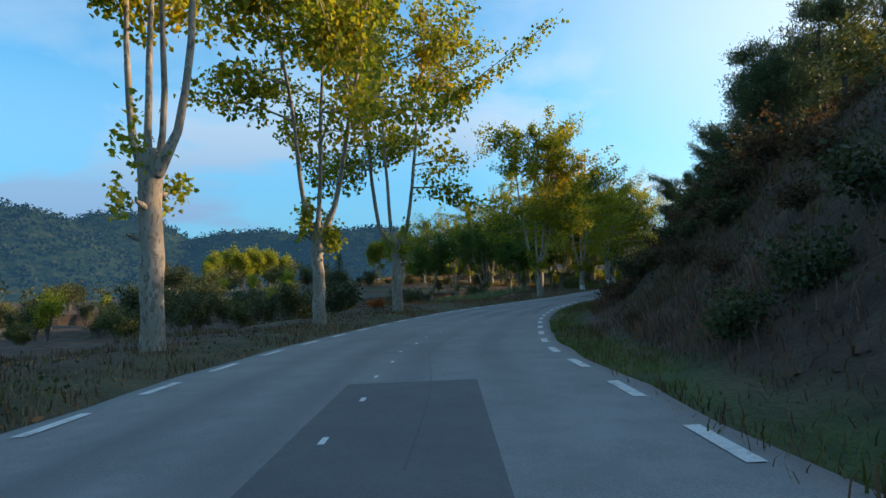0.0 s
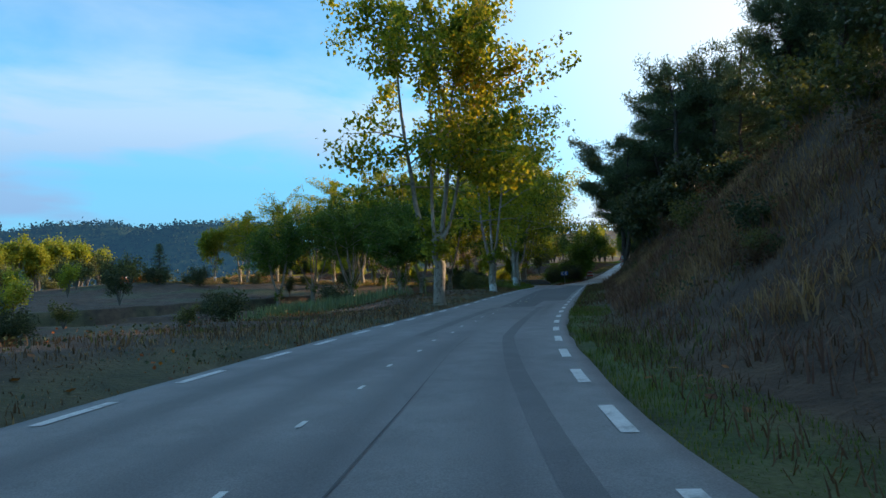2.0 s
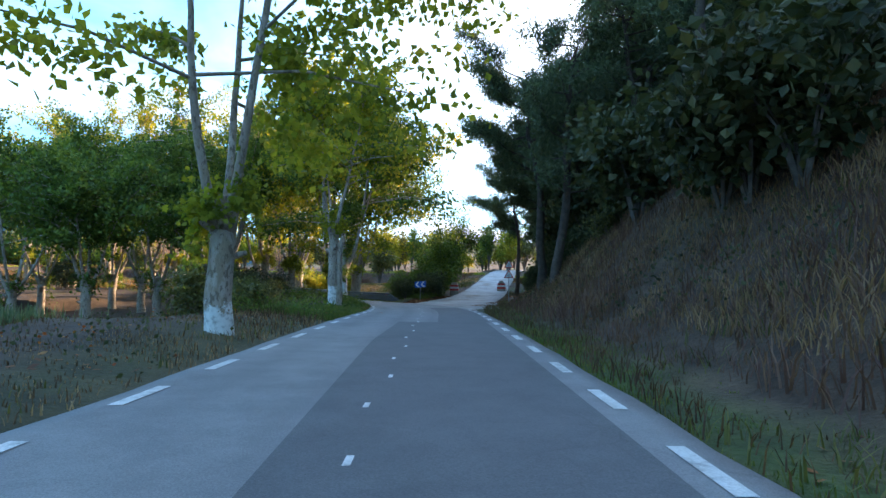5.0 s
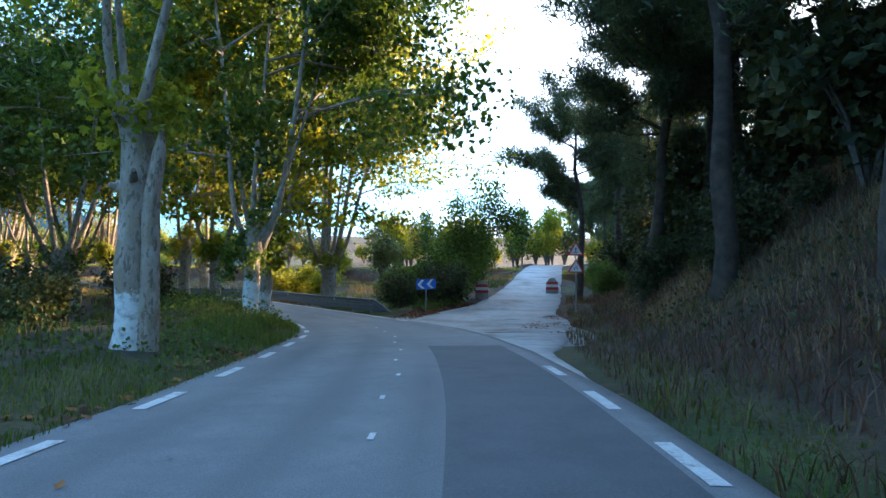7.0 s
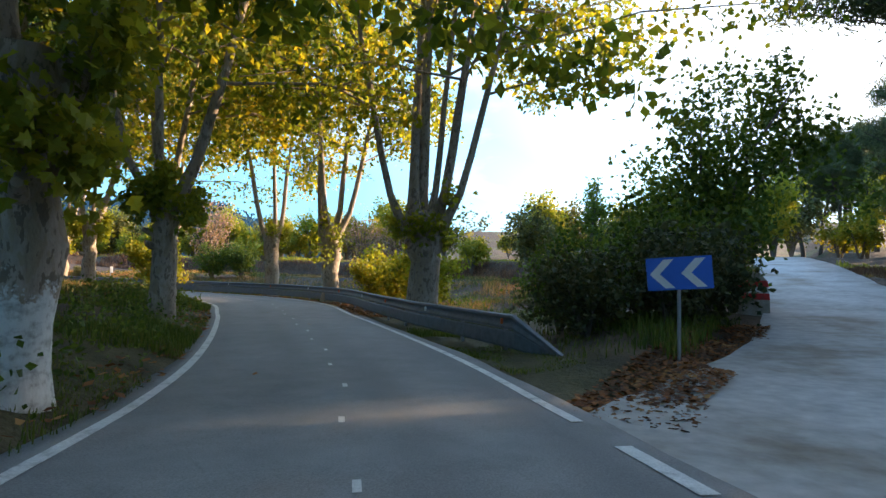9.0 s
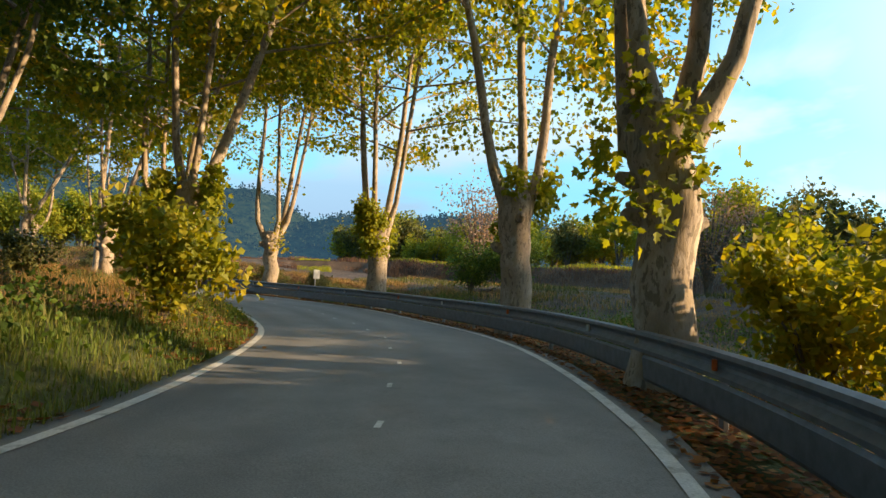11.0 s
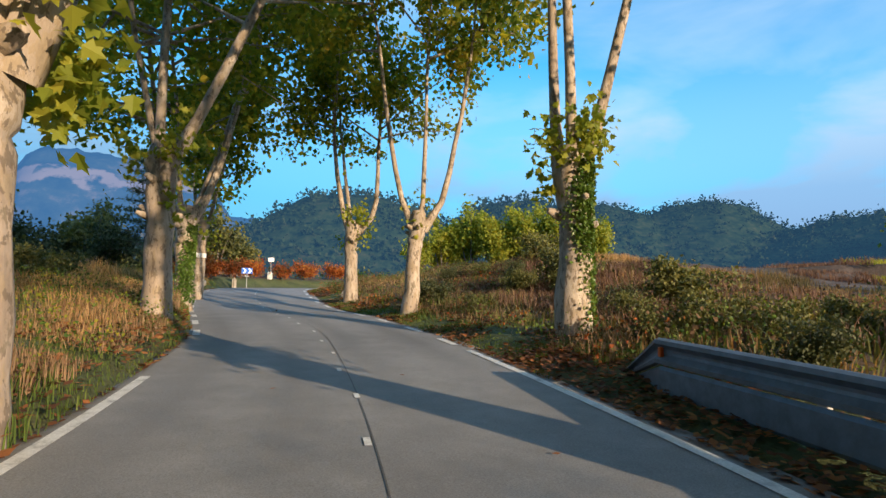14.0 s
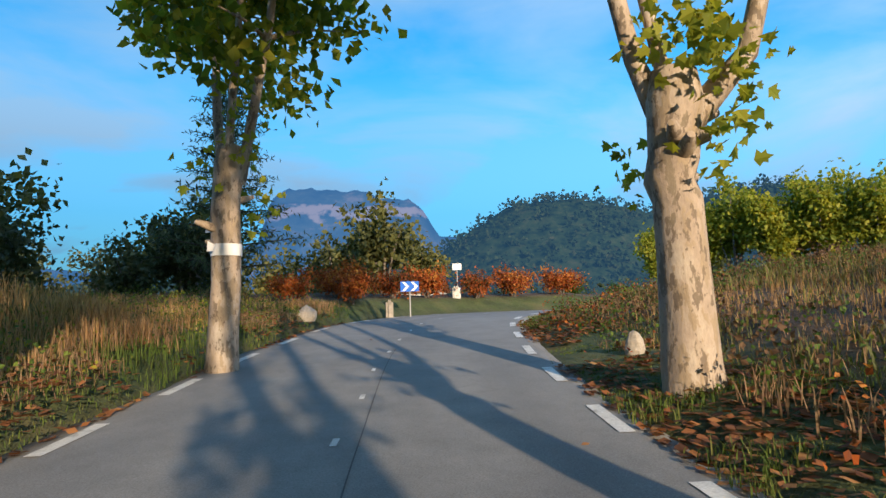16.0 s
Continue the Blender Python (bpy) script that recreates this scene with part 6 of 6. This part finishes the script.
# stronger blue emission here, as painted haze over the longer distance
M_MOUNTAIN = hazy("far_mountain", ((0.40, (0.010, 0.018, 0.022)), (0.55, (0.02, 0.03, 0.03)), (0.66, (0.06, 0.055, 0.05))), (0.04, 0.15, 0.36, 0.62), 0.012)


strata(M_MOUNTAIN, 214, 250, (0.105, 0.088, 0.085))


def hills(name, ridges, r0, r1, nr, mat, label, rough, bumps, trees=0):
    az, rr = np.radians(np.arange(-180, 180.01, 0.5)), np.linspace(r0, r1, nr)
    A, R = np.meshgrid(az, rr, indexing="ij")
    X, Y = 10 - np.sin(A) * R, 80 + np.cos(A) * R
    Z = np.zeros_like(X)
    for c, half, R0, w, h, power in ridges:
        da = (np.degrees(A) - c + 180) % 360 - 180
        Z = np.maximum(Z, h * np.exp(-np.abs(da / half) ** power) * np.exp(-((R - R0) / w) ** 2))
    Z = Z * (1 + rough * rough_noise(X, Y, 60, 4)) + bumps * np.abs(rough_noise(X, Y, 9, 2)) * smooth(Z, 3, 12)
    me = Build().add(np.stack([X, Y, Z - 6], -1), grid_faces(len(az), nr)).mesh(name, [mat], True)
    if trees:
        g = np.random.default_rng(131)
        P = np.stack([X, Y, Z - 6], -1).reshape(-1, 3)
        P = P[(Z.ravel() > 9) & (np.degrees(A).ravel() > -5) & (np.degrees(A).ravel() < 105)]
        P = P[g.integers(0, len(P), trees)] + g.uniform(-3, 3, (trees, 3)) * [1, 1, 0.1]
        c = np.repeat(P + [0, 0, 1.6], 7, 0) + g.normal(0, 1.25, (trees * 7, 3))
        # crowns share the hill material, painted haze included
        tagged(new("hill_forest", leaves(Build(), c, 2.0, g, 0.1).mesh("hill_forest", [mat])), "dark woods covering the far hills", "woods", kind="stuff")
    return tagged(new(name, me), label, "hills", kind="structure")


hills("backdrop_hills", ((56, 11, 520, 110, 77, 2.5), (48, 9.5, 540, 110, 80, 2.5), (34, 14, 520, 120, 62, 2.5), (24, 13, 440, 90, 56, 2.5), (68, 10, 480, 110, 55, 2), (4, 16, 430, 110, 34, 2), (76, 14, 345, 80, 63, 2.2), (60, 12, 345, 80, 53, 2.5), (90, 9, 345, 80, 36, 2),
                         (-18, 16, 420, 90, 24, 2), (-50, 18, 300, 80, 22, 2), (-80, 20, 320, 80, 22, 2), (118, 16, 520, 140, 34, 2), (150, 30, 500, 150, 36, 2), (-130, 40, 480, 150, 40, 2), (40, 200, 520, 140, 22, 6)), 175, 700, 78, M_HILL, "wooded hills with painted blue haze across the valley", 0.06, 2.4, 9000)
hills("backdrop_mountain", ((105, 6.8, 1500, 260, 308, 8), (100.2, 7.2, 1490, 240, 286, 5), (97, 14, 1480, 240, 190, 3), (103.5, 15, 1500, 280, 215, 2.5), (80, 20, 1500, 250, 120, 2), (135, 20, 1500, 300, 130, 2)), 1000, 2000, 60, M_MOUNTAIN, "far mountain with painted blue haze and pale cliffs", 0.03, 8)

# ---- guard rail ----
M_SCREEN = plain("weathered_screen", (0.20, 0.23, 0.27), 0.5, 0.6, 0.5)
profile = [(0.00, 0.72), (0.055, 0.70), (0.06, 0.655), (0.005, 0.60), (0.0, 0.57), (0.005, 0.54), (0.06, 0.485), (0.055, 0.44), (0.00, 0.42)]
guard = thing("guard_rail", Matrix.Identity(4), "galvanised steel guard rail along the outside of the bend", "guard rail")
g0, g1 = S(32.6, 101.7), S(-0.8, 131.3)
gs = np.arange(g0, g1, 0.5)
goff = lambda s: -(half_at(s) + np.interp(s, [g0, g0 + 5, g1 - 6, g1], [1.30, 0.85, 0.78, 0.8]))


def rail_at(s, out, h):
    k = np.interp(s, [g0 - 1.3, g0, g1, g1 + 1.6], [0.0, 1.0, 1.0, 0.0])
    d = goff(s) + out - (1 - k) * 0.5
    p = ROAD.at(s, d)
    p[..., 2] += np.where(k < 1, h * (0.12 + 0.88 * k) - 0.10 * (1 - k), h)
    return p


gs = np.concatenate([np.linspace(g0 - 1.3, g0, 8)[:-1], gs, np.linspace(g1, g1 + 1.6, 8)])
front = np.stack([rail_at(gs, o, h) for o, h in profile], 1)
back = np.stack([rail_at(gs, o - 0.012, h) for o, h in profile], 1)
b = Build()
b.add(front, grid_faces(len(gs), len(profile)))
b.add(back, grid_faces(len(gs), len(profile))[:, ::-1])
n = len(gs)
for k in (0, len(profile) - 1):
    q = np.concatenate([front[:, k], back[:, k]])
    i = np.arange(n - 1)
    b.add(q, np.stack([i, i + 1, i + 1 + n, i + n], 1))
low = [rail_at(gs, o, h) for o, h in ((-0.02, 0.40), (0.0, 0.36), (0.0, 0.10), (-0.02, 0.06))]
part("lower_screen", Build().add(np.stack(low, 1), grid_faces(len(gs), 4)).mesh("lower_screen", [M_SCREEN], False), guard, "smooth dark steel screen under the beam")
part("rail_beam", b.mesh("rail_beam", [M_STEEL], False), guard, "dull W-shaped steel beam")
for s in np.arange(g0 + 0.5, g1, 2.0):
    p = rail_at(np.array([s]), -0.10, 0.0)[0]
    tube_b = Build()
    ang = math.degrees(math.atan2(*np.interp(s, ROAD.s, ROAD.t[:, 1]).reshape(1), *np.interp(s, ROAD.s, ROAD.t[:, 0]).reshape(1)))
    bm = bmesh.new()
    bmesh.ops.create_cube(bm, size=1, matrix=Matrix.Translation(p) @ pose(0, 0, 0.2, 0, 0, ang) @ Matrix.Diagonal((0.10, 0.06, 0.98, 1)))
    bmesh.ops.bevel(bm, geom=bm.edges[:], offset=0.008, segments=1, affect="EDGES")
    pm = bpy.data.meshes.new("post")
    bm.to_mesh(pm)
    bm.free()
    pm.materials.append(M_POST)
    part("post", pm, guard)


def box(name, size, m, mat, parent, bevel=0.01, label=""):
    bm = bmesh.new()
    bmesh.ops.create_cube(bm, size=1, matrix=m @ Matrix.Diagonal((*size, 1)))
    if bevel:
        bmesh.ops.bevel(bm, geom=bm.edges[:], offset=bevel, segments=2, affect="EDGES")
    me = bpy.data.meshes.new(name)
    bm.to_mesh(me)
    bm.free()
    me.materials.append(mat)
    return part(name, me, parent, label)


def plate(name, outline, depth, m, mat, parent, label=""):
    """A flat shape in x and z, of that depth along y, seen from -y."""
    bm = bmesh.new()
    f = bm.faces.new([bm.verts.new((px, 0, pz)) for px, pz in outline])
    g = bmesh.ops.extrude_face_region(bm, geom=[f])
    bmesh.ops.translate(bm, verts=[e for e in g["geom"] if isinstance(e, bmesh.types.BMVert)], vec=(0, depth, 0))
    bmesh.ops.recalc_face_normals(bm, faces=bm.faces[:])
    bm.transform(m)
    me = bpy.data.meshes.new(name)
    bm.to_mesh(me)
    bm.free()
    me.materials.append(mat)
    return part(name, me, parent, label)


for k, s in enumerate(np.arange(g0 + 0.4, g1 + 0.4, 4.0)):
    p = rail_at(np.array([s]), 0.045, 0.57)[0]
    box("reflector", (0.05, 0.05, 0.11), Matrix.Translation(p), M_ORANGE if k % 2 == 0 else M_WHITE, guard, 0.006, "small orange reflector" if k % 2 == 0 else "small white reflector")


# ---- signs ----
def round_post(parent, h, r, mat=M_POST, name="post", z=-0.3, dx=0.0, dy=0.0):
    return part(name, tube(Build(), [[dx, dy, z], [dx, dy, h * 0.5], [dx, dy, h]], [r, r, r], 10).mesh(name, [mat], True), parent)


def chevron_sign(x, y, turn, bottom, w, h, flip, label, tilt=0.0):
    """A blue board with two white chevrons on a post; it faces -y before the turn."""
    sign = thing("direction_sign", pose(x, y, gz(x, y), 0, 0, turn), label, "road sign")
    round_post(sign, bottom + h * 0.9, 0.03, dy=0.05)
    m = pose(0, 0, bottom + h / 2, 0, tilt, 0)
    box("board", (w, 0.025, h), m, M_BLUE, sign, 0.006, "blue board")
    box("back_plate", (w * 0.98, 0.012, h * 0.98), m @ pose(0, 0.021, 0), M_GREYBACK, sign, 0)
    f = -1 if flip else 1
    t, q = h * 0.29, h * 0.46
    for c in (-0.23 * w, 0.25 * w):
        pts = [(-0.5 * q, 0), (0.42 * q, 0.44 * h), (0.42 * q + t, 0.44 * h), (-0.5 * q + t, 0), (0.42 * q + t, -0.44 * h), (0.42 * q, -0.44 * h)]
        pts = [(f * (px + c - 0.1 * w), pz) for px, pz in pts]
        upper = [pts[0], pts[1], pts[2], pts[3]]
        lower = [pts[0], pts[3], pts[4], pts[5]]
        for piece in (upper, lower):
            plate("chevron", piece, 0.003, m @ pose(0, -0.0165, 0), M_WHITE, sign, "white chevron arm")
    return sign


chevron_sign(38.42, 101.05, -14, 1.12, 0.98, 0.52, False, "blue chevron board with two white arrows on a thin post", -4)
chevron_sign(-33.3, 127.75, 96, 0.95, 0.66, 0.36, True, "small blue chevron board with white arrows at the far bend")

warn = thing("warning_sign", pose(46.65, 100.9, -1.15, 0, 0, -24), "two red-bordered warning triangles on one grey post", "road sign")
round_post(warn, 3.75, 0.035, dy=0.04)
for zc, kind in ((3.36, 0), (2.43, 1)):
    tri = [(-0.45, -0.25), (0.45, -0.25), (0.0, 0.53)]
    plate("triangle", tri, 0.02, pose(0, 0, zc), M_SIGNRED, warn, "red triangle border")
    plate("triangle_field", [(px * 0.72, pz * 0.72 + 0.0) for px, pz in tri], 0.003, pose(0, -0.004, zc), M_WHITE, warn, "white triangle face")
    if kind == 0:
        plate("pictogram", [(-0.02, -0.11), (0.02, -0.11), (0.02, 0.08), (0.055, 0.08), (0, 0.20), (-0.055, 0.08), (-0.02, 0.08)], 0.003, pose(0, -0.008, zc), M_BLACK, warn)
        plate("pictogram", [(-0.12, -0.11), (0.12, -0.11), (0.12, -0.085), (-0.12, -0.085)], 0.003, pose(0, -0.008, zc), M_BLACK, warn)
    else:
        for f in (-1, 1):
            pts = [(f * 0.095, -0.12), (f * 0.055, -0.12), (f * 0.055, -0.02), (f * 0.03, 0.04), (f * 0.03, 0.13), (f * 0.06, 0.13), (f * 0.06, 0.04), (f * 0.095, -0.02)]
            plate("pictogram", pts, 0.003, pose(0, -0.008, zc), M_BLACK, warn)

kz = gz(8.85, 134.15)
km = thing("plate_on_post", pose(8.85, 134.15, kz, 0, 0, 103), "small pale folded metal plate on a post behind the guard rail", "road sign")
round_post(km, 0.66 - kz, 0.025, M_GREYBACK)
for side_x, fold in ((-0.15, 9), (0.15, -9)):
    box("plate", (0.295, 0.015, 0.46), pose(side_x, -0.045, 0.46 - kz, 0, 0, fold), M_GREYBACK, km, 0.003, "weathered pale half of the plate")
for rib_z in (0.59, 0.34):
    box("plate_rib", (0.56, 0.02, 0.035), pose(0, -0.022, rib_z - kz), M_POST, km, 0.003)

sp = thing("finger_post", pose(-28.6, 122.9, gz(-28.6, 122.9), 0, 0, 80), "weathered wooden finger post with a small grey board", "signpost")
round_post(sp, 2.2, 0.05, M_WOODPOST)
box("board", (0.62, 0.03, 0.20), pose(0.05, -0.06, 2.05), M_GREYBACK, sp, 0.006, "small grey board")

km2 = thing("milestone", pose(-39.8, 128.9, gz(-39.8, 128.9), 0, 0, 95), "white marker stone with a small plate on a post", "marker")
box("stone", (0.36, 0.22, 0.7), pose(0, 0, 0.2), M_BLOCKWHITE, km2, 0.07, "white painted stone")
round_post(km2, 1.55, 0.025, dx=0.05, dy=0.02)
box("plate", (0.42, 0.02, 0.30), pose(0.05, -0.03, 1.45), M_WHITE, km2, 0.005)
km3 = thing("marker_stone", pose(-33.3, 127.0, gz(-33.3, 127.0)), "short pale marker stone at the sign's foot", "marker")
box("stone", (0.3, 0.26, 0.7), pose(0, 0, 0.2, 0, 0, 20), M_STONE, km3, 0.08)


def boulder(x, y, w, h, seed, label="pale boulder at the roadside"):
    rng = np.random.default_rng(seed)
    bm = bmesh.new()
    bmesh.ops.create_icosphere(bm, subdivisions=2, radius=1)
    for v in bm.verts:
        v.co *= 1 + 0.22 * noise.noise(v.co * 1.3 + Vector((seed, 0, 0)))
        v.co = Vector((v.co.x * w, v.co.y * w * 0.8, max(v.co.z, -0.4) * h))
    me = bpy.data.meshes.new("boulder")
    bm.to_mesh(me)
    bm.free()
    me.materials.append(M_STONE)
    ob = new("boulder", me)
    ob.matrix_world = pose(x, y, gz(x, y) + h * 0.2, 0, 0, seed * 40)
    return tagged(ob, label, "stone")


boulder(-28.0, 125.8, 0.35, 0.3, 1)
boulder(-21.6, 132.9, 0.14, 0.30, 2, "pale upright stone at the foot of a plane tree")
boulder(26.4, 49.2, 0.14, 0.1, 3, "small stone on the verge")


def block(x, y, turn, label):
    """A parapet end: a tapering stone block painted in red and white bands."""
    k = thing("painted_block", pose(x, y, gz(x, y), 0, 0, turn), label, "roadside block", "painted blocks at the track")
    for z0, z1, mat, w0, w1 in ((-0.3, 0.42, M_STONE, 0.92, 0.90), (0.42, 0.62, M_BLOCKRED, 0.90, 0.88), (0.62, 0.82, M_BLOCKWHITE, 0.88, 0.86), (0.82, 1.02, M_BLOCKRED, 0.86, 0.78), (1.02, 1.30, M_STONE, 0.76, 0.34)):
        bm = bmesh.new()
        bmesh.ops.create_cube(bm, size=1)
        for v in bm.verts:
            w = w0 if v.co.z < 0 else w1
            v.co = Vector((v.co.x * w, v.co.y * w * 0.5, z0 if v.co.z < 0 else z1))
        bmesh.ops.bevel(bm, geom=bm.edges[:], offset=0.012, segments=1, affect="EDGES")
        me = bpy.data.meshes.new("band")
        bm.to_mesh(me)
        bm.free()
        me.materials.append(mat)
        part("band", me, k)
    return k


block(44.2, 110.4, -20, "tapered stone block with flaking red and white bands")
block(50.2, 112.2, -32, "tapered stone block with flaking red and white bands")

# white band round one of the last planes
bnd = thing("tree_band", pose(-21.75, 126.66, 2.14 - 1.64), "ragged white band tied round a plane trunk", "band")
part("band", tube(Build(), [[0, 0, 1.55], [0, 0, 1.64], [0, 0, 1.74]], [0.25, 0.255, 0.25], 14, 0, False, 0.03, np.random.default_rng(5)).mesh("band", [M_WHITE], True), bnd)
part("end", Build().add([[0.27, -0.05, 1.72], [0.42, -0.10, 1.76], [0.40, -0.12, 1.60], [0.28, -0.08, 1.62]], [[0, 1, 2, 3]]).mesh("end", [M_WHITE]), bnd)


# ---- farm buildings past the junction ----
def farm(x, y, z, turn, w, d, h, label):
    f = thing("farmhouse", pose(x, y, z, 0, 0, turn), label, "house", "far farm buildings")
    box("wall", (w, d, h), pose(0, 0, h / 2), M_PLASTER, f, 0.03)
    ov, rise = 0.4, d * 0.22
    pts = [(-w / 2 - ov, -d / 2 - ov, h), (w / 2 + ov, -d / 2 - ov, h), (w / 2 + ov, 0, h + rise), (-w / 2 - ov, 0, h + rise), (w / 2 + ov, d / 2 + ov, h), (-w / 2 - ov, d / 2 + ov, h)]
    b = Build().add(pts + [(px, py, pz + 0.18) for px, py, pz in pts], [[0, 1, 2, 3], [3, 2, 4, 5], [6, 7, 8, 9], [9, 8, 10, 11], [0, 1, 7, 6], [5, 4, 10, 11]])
    part("roof", b.mesh("roof", [M_ROOF]), f)
    for k in range(4):
        px = -w / 2 + w * (k + 0.6) / 4.3
        win = box("window", (1.1, 0.1, 1.3), pose(px, -d / 2 - 0.03, h * 0.55), M_PLASTER, f, 0.02)
        box("pane", (0.9, 0.02, 1.1), pose(px, -d / 2 - 0.10, h * 0.55), M_GLASS, win, 0)
    return f


farm(-76, 121.5, gz(-76, 121.5), 85, 6, 5, 3.2, "pale house past the bend")
